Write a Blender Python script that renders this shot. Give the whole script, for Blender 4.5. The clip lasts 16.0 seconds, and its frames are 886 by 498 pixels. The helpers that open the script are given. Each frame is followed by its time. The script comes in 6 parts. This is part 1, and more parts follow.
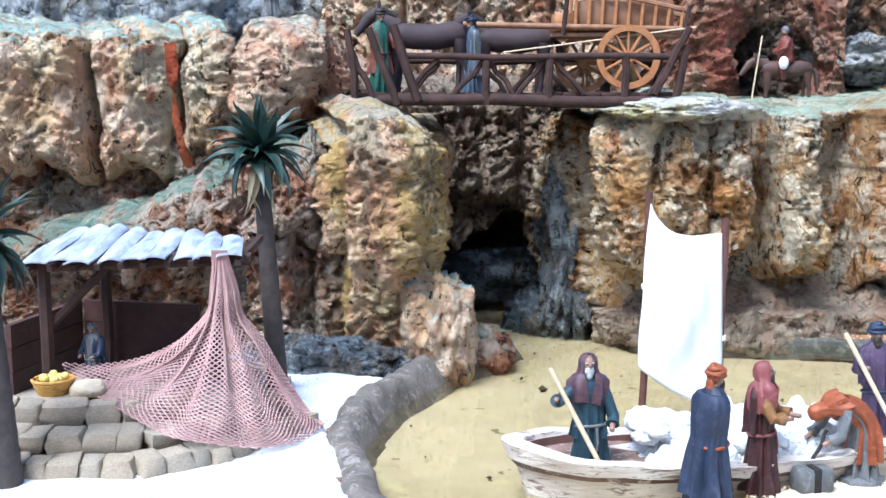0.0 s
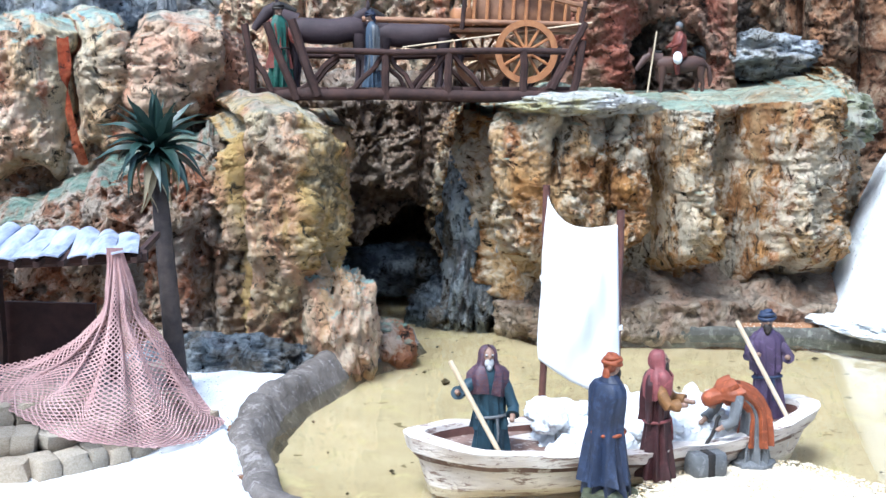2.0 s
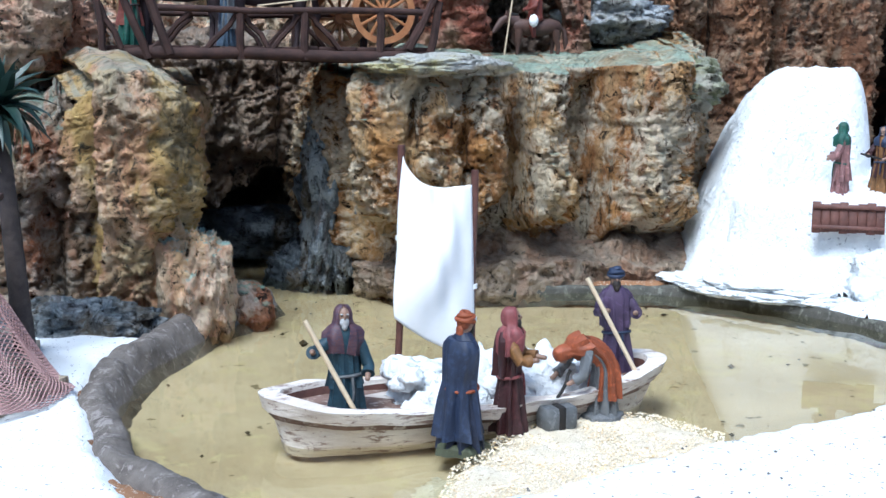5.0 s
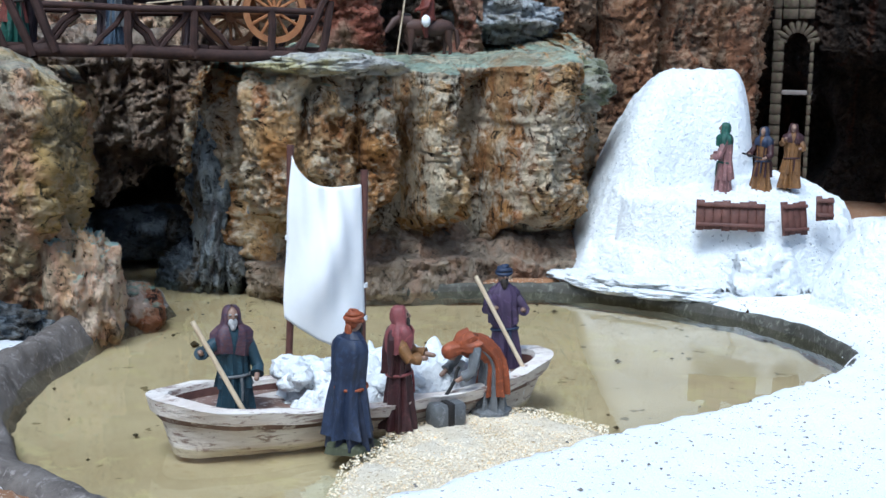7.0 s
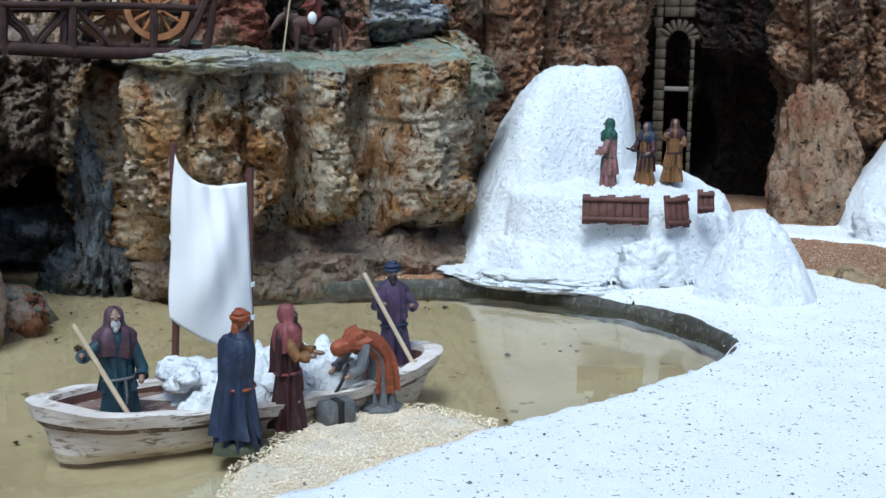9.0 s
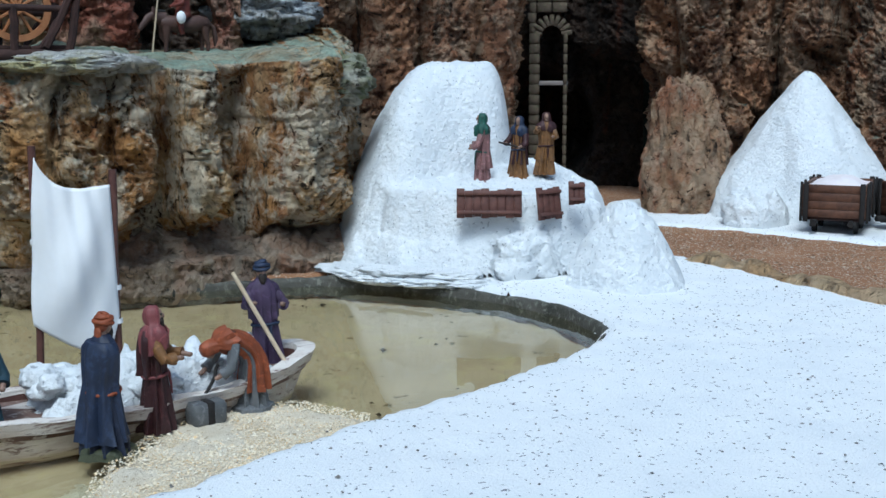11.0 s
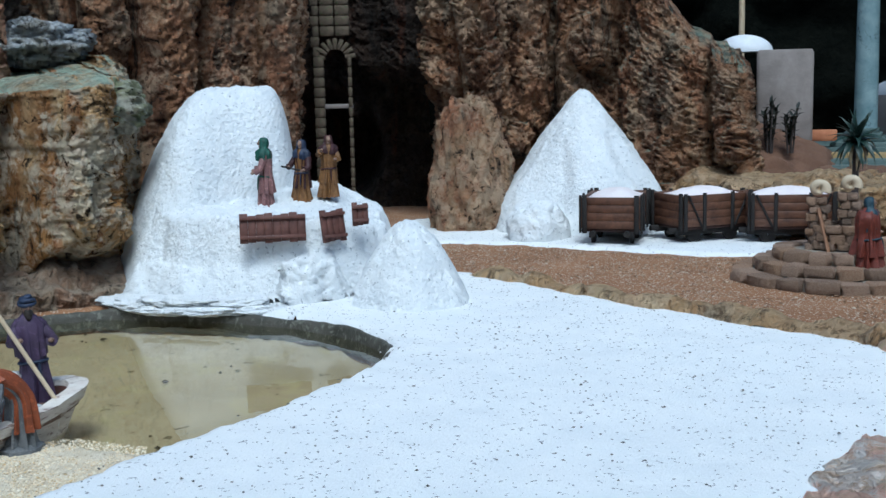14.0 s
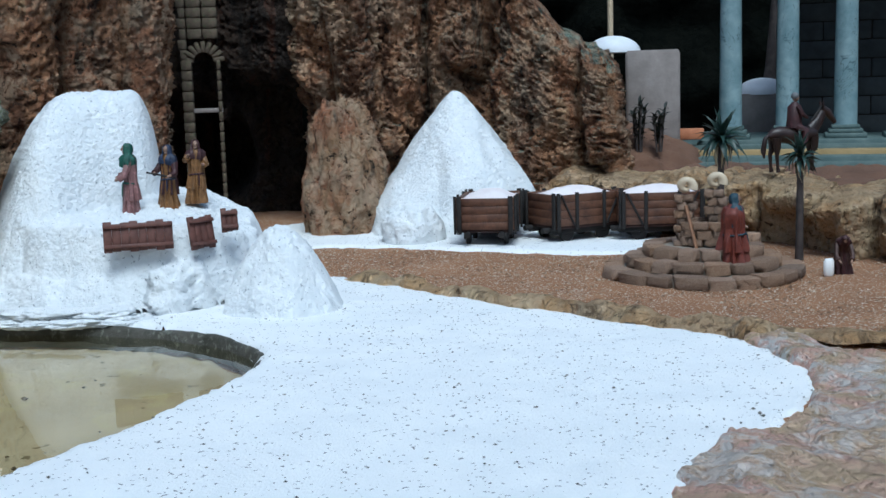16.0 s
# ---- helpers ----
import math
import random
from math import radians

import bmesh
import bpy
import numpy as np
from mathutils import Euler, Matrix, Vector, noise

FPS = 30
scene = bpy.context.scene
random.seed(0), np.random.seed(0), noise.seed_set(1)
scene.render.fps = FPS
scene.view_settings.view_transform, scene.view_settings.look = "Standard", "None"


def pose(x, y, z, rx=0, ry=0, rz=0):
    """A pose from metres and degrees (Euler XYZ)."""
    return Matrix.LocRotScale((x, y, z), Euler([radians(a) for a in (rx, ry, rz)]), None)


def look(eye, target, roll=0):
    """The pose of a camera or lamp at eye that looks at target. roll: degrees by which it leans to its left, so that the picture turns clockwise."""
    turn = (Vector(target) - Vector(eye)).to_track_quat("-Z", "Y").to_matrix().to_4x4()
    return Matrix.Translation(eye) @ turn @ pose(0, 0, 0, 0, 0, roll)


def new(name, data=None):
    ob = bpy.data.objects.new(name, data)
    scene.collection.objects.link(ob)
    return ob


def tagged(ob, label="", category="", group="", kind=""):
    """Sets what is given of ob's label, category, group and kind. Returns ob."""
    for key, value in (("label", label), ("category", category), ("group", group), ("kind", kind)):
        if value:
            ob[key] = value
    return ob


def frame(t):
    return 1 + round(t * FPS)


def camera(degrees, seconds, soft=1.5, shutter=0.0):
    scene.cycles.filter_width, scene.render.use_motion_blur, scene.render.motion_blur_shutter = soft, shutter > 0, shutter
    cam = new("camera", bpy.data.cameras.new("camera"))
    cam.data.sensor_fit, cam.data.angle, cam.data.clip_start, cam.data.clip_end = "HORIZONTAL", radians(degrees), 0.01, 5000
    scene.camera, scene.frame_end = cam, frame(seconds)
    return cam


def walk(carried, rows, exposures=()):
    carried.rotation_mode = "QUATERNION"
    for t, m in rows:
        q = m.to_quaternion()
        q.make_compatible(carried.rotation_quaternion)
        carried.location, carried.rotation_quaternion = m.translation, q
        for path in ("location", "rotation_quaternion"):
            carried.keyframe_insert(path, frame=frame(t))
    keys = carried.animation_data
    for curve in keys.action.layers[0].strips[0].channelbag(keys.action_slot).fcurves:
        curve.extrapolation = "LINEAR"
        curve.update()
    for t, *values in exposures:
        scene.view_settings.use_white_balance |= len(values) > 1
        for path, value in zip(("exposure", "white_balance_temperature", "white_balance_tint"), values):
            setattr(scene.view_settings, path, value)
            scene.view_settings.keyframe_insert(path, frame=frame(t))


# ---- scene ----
cam = camera(41.37, 16.0)
ROWS = [
    (0.0, -0.0000, 0.0000, 1.2000, 83.001, -0.000, 0.000),
    (0.5, 0.0053, 0.0008, 1.1928, 83.005, 0.099, -1.063),
    (1.0, 0.0104, -0.0060, 1.1954, 82.917, 0.153, -2.221),
    (1.5, 0.0164, -0.0174, 1.2001, 82.819, 0.164, -3.429),
    (2.0, 0.0207, -0.0124, 1.1972, 82.773, 0.139, -4.637),
    (2.5, 0.0255, -0.0116, 1.1893, 82.553, 0.128, -5.858),
    (3.0, 0.0342, -0.0130, 1.1807, 82.134, 0.103, -7.019),
    (3.5, 0.0414, -0.0195, 1.1777, 81.668, 0.021, -8.065),
    (4.0, 0.0436, -0.0197, 1.1788, 81.295, -0.139, -9.104),
    (6.5, 0.0786, -0.0563, 1.1921, 80.978, -0.707, -14.665),
    (7.0, 0.0841, -0.0695, 1.1926, 81.002, -0.793, -16.020),
    (7.5, 0.0841, -0.0724, 1.1908, 81.037, -0.847, -17.416),
    (8.0, 0.0867, -0.0697, 1.1884, 81.074, -0.888, -18.720),
    (8.5, 0.0961, -0.0756, 1.1860, 81.074, -0.780, -19.960),
    (9.0, 0.1046, -0.0795, 1.1871, 80.982, -0.694, -21.262),
    (11.5, 0.1878, -0.1612, 1.1831, 81.048, 0.370, -28.174),
    (12.0, 0.2023, -0.1770, 1.1820, 81.285, 0.579, -29.759),
    (12.5, 0.2155, -0.1830, 1.1793, 81.518, 0.743, -31.425),
    (13.0, 0.2246, -0.1903, 1.1784, 81.712, 0.923, -33.129),
    (13.5, 0.2378, -0.2014, 1.1763, 81.857, 1.083, -34.796),
    (14.0, 0.2560, -0.2125, 1.1755, 81.935, 1.259, -36.378),
    (14.5, 0.2732, -0.2090, 1.1738, 81.928, 1.368, -37.972),
    (15.0, 0.2940, -0.2037, 1.1693, 81.916, 1.476, -39.521),
    (15.5, 0.3103, -0.1980, 1.1666, 81.886, 1.540, -41.042),
    (16.0, 0.3279, -0.1969, 1.1671, 81.934, 1.736, -42.259),
]
walk(cam, [(t, pose(x, y, z, rx, ry, rz)) for t, x, y, z, rx, ry, rz in ROWS],
     exposures=[(0.0, 1.68, 5330, 6), (2.0, 1.7, 5310, 5), (4.0, 1.34, 5280, 4), (9.0, 0.46, 5250, 1), (12.0, 0.22, 5220, -2), (16.0, 0.24, 5220, -2)])

# ---- light: bright overcast, open shade ----
world = bpy.data.worlds.new("sky")
scene.world = world
world.use_nodes = True
wn = world.node_tree.nodes
sky = wn.new("ShaderNodeTexSky")
sky.sky_type = "NISHITA"
sky.sun_disc = False
sky.sun_elevation, sky.sun_rotation = radians(59), radians(214)
sky.air_density, sky.dust_density = 1.2, 3.0
world.node_tree.links.new(sky.outputs[0], wn["Background"].inputs[0])
wn["Background"].inputs[1].default_value = 0.085
sun = new("sun", bpy.data.lights.new("sun", "SUN"))
sun.data.energy, sun.data.angle, sun.data.color = 2.0, radians(24), (1.0, 0.96, 0.92)
sun.matrix_world = look((-2.1, -3.1, 6.2), (0, 0, 0))


# ---- materials ----
def nodes_of(name):
    m = bpy.data.materials.new(name)
    m.use_nodes = True
    return m, m.node_tree.nodes, m.node_tree.links


def tex_noise(nd, ln, vec, scale, detail=5.0, rough=0.6, dist=0.0):
    t = nd.new("ShaderNodeTexNoise")
    t.inputs["Scale"].default_value, t.inputs["Detail"].default_value = scale, detail
    t.inputs["Roughness"].default_value, t.inputs["Distortion"].default_value = rough, dist
    ln.new(vec, t.inputs["Vector"])
    return t.outputs[0]


def ramp(nd, ln, fac, stops):
    r = nd.new("ShaderNodeValToRGB")
    e = r.color_ramp.elements
    while len(e) < len(stops):
        e.new(0.5)
    for k, (p, c) in enumerate(stops):
        e[k].position, e[k].color = p, (*c, 1) if len(c) == 3 else c
    ln.new(fac, r.inputs[0])
    return r.outputs[0]


def mix(nd, ln, fac, a, b):
    m = nd.new("ShaderNodeMix")
    m.data_type = "RGBA"
    for sock, v in ((m.inputs[0], fac), (m.inputs[6], a), (m.inputs[7], b)):
        if isinstance(v, (int, float)):
            sock.default_value = v
        elif isinstance(v, tuple):
            sock.default_value = (*v, 1)
        else:
            ln.new(v, sock)
    return m.outputs[2]


def bw(v):
    return (v, v, v)


def coords(nd, ln, scale=(1, 1, 1), kind="Object"):
    tc = nd.new("ShaderNodeTexCoord")
    mp = nd.new("ShaderNodeMapping")
    mp.inputs["Scale"].default_value = scale
    ln.new(tc.outputs[kind], mp.inputs[0])
    return mp.outputs[0]


def bump(nd, ln, height, strength, distance, under=None):
    b = nd.new("ShaderNodeBump")
    b.inputs["Strength"].default_value, b.inputs["Distance"].default_value = strength, distance
    ln.new(height, b.inputs["Height"])
    if under is not None:
        ln.new(under, b.inputs["Normal"])
    return b.outputs[0]


def rock_material(name, c1, c2, c3, dark, fleck, top, top_amount=1.0, dark_amount=0.5, fleck_amount=0.6, stain=(0.35, 0.09, 0.03), stain_amount=0.5):
    """Painted plaster rock: patches of colour, dark washes, shade painted into hollows, dry-brushed highlights on high
    spots, a painted upper side.
    """
    m, nd, ln = nodes_of(name)
    p = coords(nd, ln)
    band = mix(nd, ln, 0.28, tex_noise(nd, ln, coords(nd, ln, (2.7, 2.7, 0.5)), 1.0, 3, 0.5, 0.4), tex_noise(nd, ln, p, 3.1, 4, 0.6, 0.4))
    col = ramp(nd, ln, band, [(0.36, c1), (0.45, c2), (0.53, c3), (0.60, c1), (0.68, c2)])
    wash = tex_noise(nd, ln, coords(nd, ln, (5.5, 5.5, 1.4)), 1.0, 5, 0.65, 0.6)
    col = mix(nd, ln, ramp(nd, ln, wash, [(0.55, bw(0)), (0.62, bw(dark_amount))]), col, dark)
    streak = tex_noise(nd, ln, coords(nd, ln, (7, 7, 0.7)), 1.0, 3, 0.5, 0.2)
    col = mix(nd, ln, ramp(nd, ln, streak, [(0.60, bw(0)), (0.66, bw(stain_amount))]), col, stain)
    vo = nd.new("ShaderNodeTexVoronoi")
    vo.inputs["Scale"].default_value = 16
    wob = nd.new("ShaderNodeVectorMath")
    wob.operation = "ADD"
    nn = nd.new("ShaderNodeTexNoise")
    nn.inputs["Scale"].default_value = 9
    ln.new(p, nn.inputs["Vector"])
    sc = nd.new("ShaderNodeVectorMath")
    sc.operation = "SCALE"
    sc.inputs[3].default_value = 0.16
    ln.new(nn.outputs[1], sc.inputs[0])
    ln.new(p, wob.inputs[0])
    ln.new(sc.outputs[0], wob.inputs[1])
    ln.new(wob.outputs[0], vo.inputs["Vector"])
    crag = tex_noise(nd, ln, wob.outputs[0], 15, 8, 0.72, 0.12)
    # dry-brushed flecks follow the bump's high spots, highlights painted into the colour
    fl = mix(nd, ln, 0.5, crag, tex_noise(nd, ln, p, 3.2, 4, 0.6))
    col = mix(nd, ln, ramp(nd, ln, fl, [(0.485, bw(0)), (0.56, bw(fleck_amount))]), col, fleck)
    # lows of the bump noise darkened: crevice shade put into the colour
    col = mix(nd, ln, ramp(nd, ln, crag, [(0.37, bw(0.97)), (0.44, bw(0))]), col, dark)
    geo = nd.new("ShaderNodeNewGeometry")
    sep = nd.new("ShaderNodeSeparateXYZ")
    ln.new(geo.outputs["Normal"], sep.inputs[0])
    up_side = ramp(nd, ln, sep.outputs[2], [(0.70, bw(0)), (0.92, bw(1))])
    tn = ramp(nd, ln, tex_noise(nd, ln, p, 4.0, 5, 0.65), [(0.35, bw(0.35 * top_amount)), (0.6, bw(top_amount))])
    mul = nd.new("ShaderNodeMath")
    mul.operation = "MULTIPLY"
    ln.new(up_side, mul.inputs[0])
    ln.new(tn, mul.inputs[1])
    topc = ramp(nd, ln, tex_noise(nd, ln, p, 7.0, 5, 0.7), [(0.35, tuple(v * 0.55 for v in top)), (0.6, top)])
    col = mix(nd, ln, mul.outputs[0], col, topc)
    bs = nd["Principled BSDF"]
    ln.new(col, bs.inputs["Base Color"])
    bs.inputs["Roughness"].default_value = 0.75
    bs.inputs["Specular IOR Level"].default_value = 0.2
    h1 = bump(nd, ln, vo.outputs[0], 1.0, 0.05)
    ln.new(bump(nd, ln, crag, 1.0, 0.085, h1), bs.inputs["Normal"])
    return m


def plain(name, c1, c2, scale=8.0, rough=0.7, bump_scale=60.0, bump_amount=0.3, bump_dist=0.004, speck=None, stretch=(1, 1, 1), metal=0.0, kind="Object", worn=None, vary=0.0):
    """Two tones, fine relief, and if wanted specks or worn patches."""
    m, nd, ln = nodes_of(name)
    p = coords(nd, ln, stretch, kind)
    col = ramp(nd, ln, tex_noise(nd, ln, p, scale, 5, 0.65, 0.3), [(0.33, c1), (0.64, c2)])
    if worn:
        col = mix(nd, ln, ramp(nd, ln, tex_noise(nd, ln, p, scale * 2.7, 6, 0.7, 0.5), [(0.54, bw(0)), (0.62, bw(0.9))]), col, worn)
    if speck:
        c, amount, size = speck
        col = mix(nd, ln, ramp(nd, ln, tex_noise(nd, ln, p, size, 2, 0.5), [(amount, bw(0)), (amount + 0.03, bw(0.9))]), col, c)
    if vary:
        oi = nd.new("ShaderNodeObjectInfo")
        hue = ramp(nd, ln, oi.outputs["Random"], [(0.0, (1 - vary, 1 - vary, 1 - vary)), (0.5, (1.0, 1 - vary * 0.25, 1 - vary * 0.6)), (1.0, (1.0, 1.0, 1.0))])
        mm = nd.new("ShaderNodeMix")
        mm.data_type, mm.blend_type = "RGBA", "MULTIPLY"
        mm.inputs[0].default_value = 1.0
        ln.new(col, mm.inputs[6])
        ln.new(hue, mm.inputs[7])
        col = mm.outputs[2]
    bs = nd["Principled BSDF"]
    ln.new(col, bs.inputs["Base Color"])
    bs.inputs["Roughness"].default_value, bs.inputs["Metallic"].default_value = rough, metal
    ln.new(bump(nd, ln, tex_noise(nd, ln, p, bump_scale, 5, 0.65), bump_amount, bump_dist), bs.inputs["Normal"])
    return m


# near-black for dark washes and for shade painted into the rock's hollows
SHADE_WASH, WHITE = (0.020, 0.014, 0.011), (0.84, 0.81, 0.74)
ROCK_LEFT = rock_material("rock_cream", (0.90, 0.76, 0.52), (0.84, 0.57, 0.32), (0.82, 0.49, 0.31), SHADE_WASH, (0.90, 0.80, 0.64), (0.46, 0.68, 0.62), 1.0, 0.7, 0.5, stain=(0.50, 0.10, 0.03), stain_amount=0.7)
ROCK_PINK = rock_material("rock_pink", (0.86, 0.48, 0.31), (0.80, 0.38, 0.23), (0.82, 0.60, 0.41), SHADE_WASH, (0.86, 0.66, 0.48), (0.50, 0.62, 0.54), 0.7, 0.7, 0.5, stain_amount=0.2)
ROCK_STAIN = rock_material("rock_stain", (0.42, 0.075, 0.025), (0.46, 0.11, 0.04), (0.30, 0.05, 0.02), SHADE_WASH, (0.60, 0.25, 0.12), (0.5, 0.2, 0.1), 0.2, 0.5, 0.3, stain_amount=0.1)
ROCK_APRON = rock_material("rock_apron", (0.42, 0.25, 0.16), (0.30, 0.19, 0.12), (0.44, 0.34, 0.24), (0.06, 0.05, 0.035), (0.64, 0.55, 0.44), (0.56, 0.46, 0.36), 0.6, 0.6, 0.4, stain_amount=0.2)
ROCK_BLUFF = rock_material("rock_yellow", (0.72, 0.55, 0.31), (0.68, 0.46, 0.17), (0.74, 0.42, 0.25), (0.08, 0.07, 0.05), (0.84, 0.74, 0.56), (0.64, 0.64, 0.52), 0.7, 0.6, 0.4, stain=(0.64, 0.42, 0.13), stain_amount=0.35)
ROCK_LOW = rock_material("rock_low", (0.34, 0.20, 0.12), (0.46, 0.34, 0.23), (0.36, 0.14, 0.07), SHADE_WASH, (0.74, 0.68, 0.58), (0.24, 0.40, 0.32), 0.9, 0.85, 0.55, stain=(0.42, 0.12, 0.05), stain_amount=0.6)
# near-black copy of the cave rock: the passage's deep shade as colour
ROCK_SHADED = rock_material("rock_shaded", (0.05, 0.03, 0.02), (0.04, 0.026, 0.018), (0.03, 0.022, 0.018), (0.008, 0.007, 0.006), (0.12, 0.09, 0.07), (0.06, 0.05, 0.045), 0.5, 0.85, 0.4, stain_amount=0.15)
# brown rock with a dark palette that deepens the cave's shade
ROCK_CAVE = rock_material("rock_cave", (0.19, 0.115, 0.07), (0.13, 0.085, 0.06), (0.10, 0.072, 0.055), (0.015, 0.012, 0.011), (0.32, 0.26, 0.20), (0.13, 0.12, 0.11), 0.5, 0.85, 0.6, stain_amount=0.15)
ROCK_GROTTO = rock_material("rock_grotto", (0.33, 0.22, 0.15), (0.24, 0.165, 0.12), (0.38, 0.28, 0.20), SHADE_WASH, (0.52, 0.44, 0.36), (0.3, 0.3, 0.27), 0.5, 0.85, 0.5, stain_amount=0.2)
ROCK_RIGHT = rock_material("rock_ochre", (0.64, 0.34, 0.12), (0.40, 0.19, 0.07), (0.70, 0.48, 0.25), SHADE_WASH, (0.84, 0.75, 0.58), (0.52, 0.66, 0.52), 0.9, 0.85, 0.75, stain=(0.46, 0.16, 0.06), stain_amount=0.6)
ROCK_RED = rock_material("rock_red", (0.38, 0.175, 0.09), (0.20, 0.10, 0.058), (0.48, 0.25, 0.13), SHADE_WASH, (0.62, 0.48, 0.33), (0.20, 0.32, 0.26), 0.8, 0.85, 0.5, stain=(0.55, 0.42, 0.25), stain_amount=0.4)
ROCK_NICHE = rock_material("rock_niche", (0.50, 0.17, 0.11), (0.36, 0.13, 0.08), (0.46, 0.28, 0.18), SHADE_WASH, (0.60, 0.42, 0.30), (0.3, 0.3, 0.25), 0.5, 0.8, 0.4, stain_amount=0.2)
ROCK_PILLAR = rock_material("rock_pillar", (0.52, 0.24, 0.13), (0.38, 0.18, 0.10), (0.44, 0.28, 0.16), SHADE_WASH, (0.66, 0.52, 0.37), (0.5, 0.3, 0.2), 0.4, 0.8, 0.5, stain=(0.5, 0.4, 0.28), stain_amount=0.3)
ROCK_GREY = rock_material("rock_grey", (0.40, 0.42, 0.45), (0.30, 0.33, 0.37), (0.46, 0.43, 0.37), SHADE_WASH, (0.76, 0.80, 0.84), (0.62, 0.64, 0.64), 0.6, 0.7, 0.75, stain_amount=0.1)
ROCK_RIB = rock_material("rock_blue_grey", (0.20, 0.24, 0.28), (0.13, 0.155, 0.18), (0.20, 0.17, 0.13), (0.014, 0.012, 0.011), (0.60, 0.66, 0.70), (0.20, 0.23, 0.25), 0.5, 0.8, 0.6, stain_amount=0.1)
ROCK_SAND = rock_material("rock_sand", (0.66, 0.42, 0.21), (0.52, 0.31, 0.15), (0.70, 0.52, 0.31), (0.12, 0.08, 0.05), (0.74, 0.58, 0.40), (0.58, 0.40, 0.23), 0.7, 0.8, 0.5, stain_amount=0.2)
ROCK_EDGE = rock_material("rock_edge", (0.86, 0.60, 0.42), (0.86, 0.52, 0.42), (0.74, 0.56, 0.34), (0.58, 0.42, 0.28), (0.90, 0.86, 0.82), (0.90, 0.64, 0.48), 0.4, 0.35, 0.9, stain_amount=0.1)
SALT = plain("salt", (0.80, 0.82, 0.83), (0.86, 0.87, 0.87), 3, 0.85, 90, 0.8, 0.010, ((0.17, 0.17, 0.19), 0.665, 55))
SALT_HEAP = plain("salt_plaster", (0.76, 0.79, 0.81), (0.84, 0.86, 0.87), 6, 0.85, 30, 0.9, 0.03, ((0.42, 0.44, 0.47), 0.665, 50))
GRAVEL = plain("gravel", (0.27, 0.125, 0.055), (0.36, 0.185, 0.09), 2.2, 0.9, 130, 1.0, 0.012, ((0.70, 0.60, 0.48), 0.60, 75))
SAND = plain("shore_grit", (0.66, 0.56, 0.40), (0.76, 0.68, 0.54), 14, 0.9, 120, 0.9, 0.01, ((0.44, 0.33, 0.2), 0.63, 70))
POOL = plain("pool_bed", (0.44, 0.34, 0.22), (0.57, 0.46, 0.32), 1.6, 0.9, 40, 0.5, 0.01, ((0.16, 0.12, 0.06), 0.69, 11), worn=(0.56, 0.46, 0.28))
KERB = plain("kerb_concrete", (0.085, 0.07, 0.06), (0.19, 0.165, 0.145), 9, 0.8, 60, 0.9, 0.012, worn=(0.30, 0.27, 0.25))
KERB_DARK = plain("kerb_wet", (0.035, 0.034, 0.026), (0.085, 0.08, 0.066), 9, 0.7, 60, 0.7, 0.008, worn=(0.17, 0.17, 0.14))
SOIL = plain("soil", (0.10, 0.052, 0.032), (0.17, 0.09, 0.055), 3, 0.95, 50, 0.8, 0.02)
DARKWOOD = plain("dark_wood", (0.020, 0.008, 0.006), (0.050, 0.021, 0.015), 14, 0.85, 40, 0.6, 0.004, stretch=(1, 1, 1))
WOOD = plain("brown_wood", (0.17, 0.08, 0.04), (0.28, 0.14, 0.07), 16, 0.6, 45, 0.5, 0.004)
REDWOOD = plain("red_wood", (0.07, 0.026, 0.019), (0.135, 0.055, 0.04), 16, 0.6, 45, 0.6, 0.004)
WHEELWOOD = plain("wheel_wood", (0.28, 0.11, 0.04), (0.40, 0.18, 0.07), 20, 0.5, 60, 0.3, 0.003)
POLEWOOD = plain("pale_wood", (0.50, 0.38, 0.24), (0.64, 0.52, 0.36), 20, 0.6, 60, 0.3, 0.002)
CLOTH = plain("sailcloth", (0.80, 0.80, 0.79), (0.86, 0.86, 0.86), 5, 0.9, 300, 0.25, 0.001)
BOATPAINT = plain("boat_paint", (0.56, 0.48, 0.42), (0.76, 0.71, 0.65), 9, 0.7, 40, 0.9, 0.010, worn=(0.20, 0.12, 0.095), stretch=(0.45, 1, 2.6))
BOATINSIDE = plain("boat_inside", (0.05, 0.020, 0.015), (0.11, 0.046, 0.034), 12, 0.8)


def water_material():
    m, nd, ln = nodes_of("water")
    nd.remove(nd["Principled BSDF"])
    tr = nd.new("ShaderNodeBsdfTransparent")
    tr.inputs[0].default_value = (0.86, 0.88, 0.80, 1)
    gl = nd.new("ShaderNodeBsdfGlossy")
    gl.inputs["Roughness"].default_value = 0.02
    fr = nd.new("ShaderNodeFresnel")
    fr.inputs[0].default_value = 1.33
    mx = nd.new("ShaderNodeMixShader")
    b = bump(nd, ln, tex_noise(nd, ln, coords(nd, ln), 5, 2, 0.5), 0.06, 0.01)
    ln.new(b, gl.inputs["Normal"])
    ln.new(fr.outputs[0], mx.inputs[0])
    ln.new(tr.outputs[0], mx.inputs[1])
    ln.new(gl.outputs[0], mx.inputs[2])
    ln.new(mx.outputs[0], nd["Material Output"].inputs[0])
    return m


WATER = water_material()


# ---- mesh helpers ----
def lattice(n, seed):
    """Repeatable random values on whole-number places."""
    n = n.astype(np.int64)
    h = (n[..., 0] * 374761393 + n[..., 1] * 668265263 + n[..., 2] * 2147483647 + seed * 974711) & 0x7FFFFFFF
    h = ((h ^ (h >> 13)) * 1274126177) & 0x7FFFFFFF
    return ((h ^ (h >> 16)) & 0xFFFF) / 32767.5 - 1.0


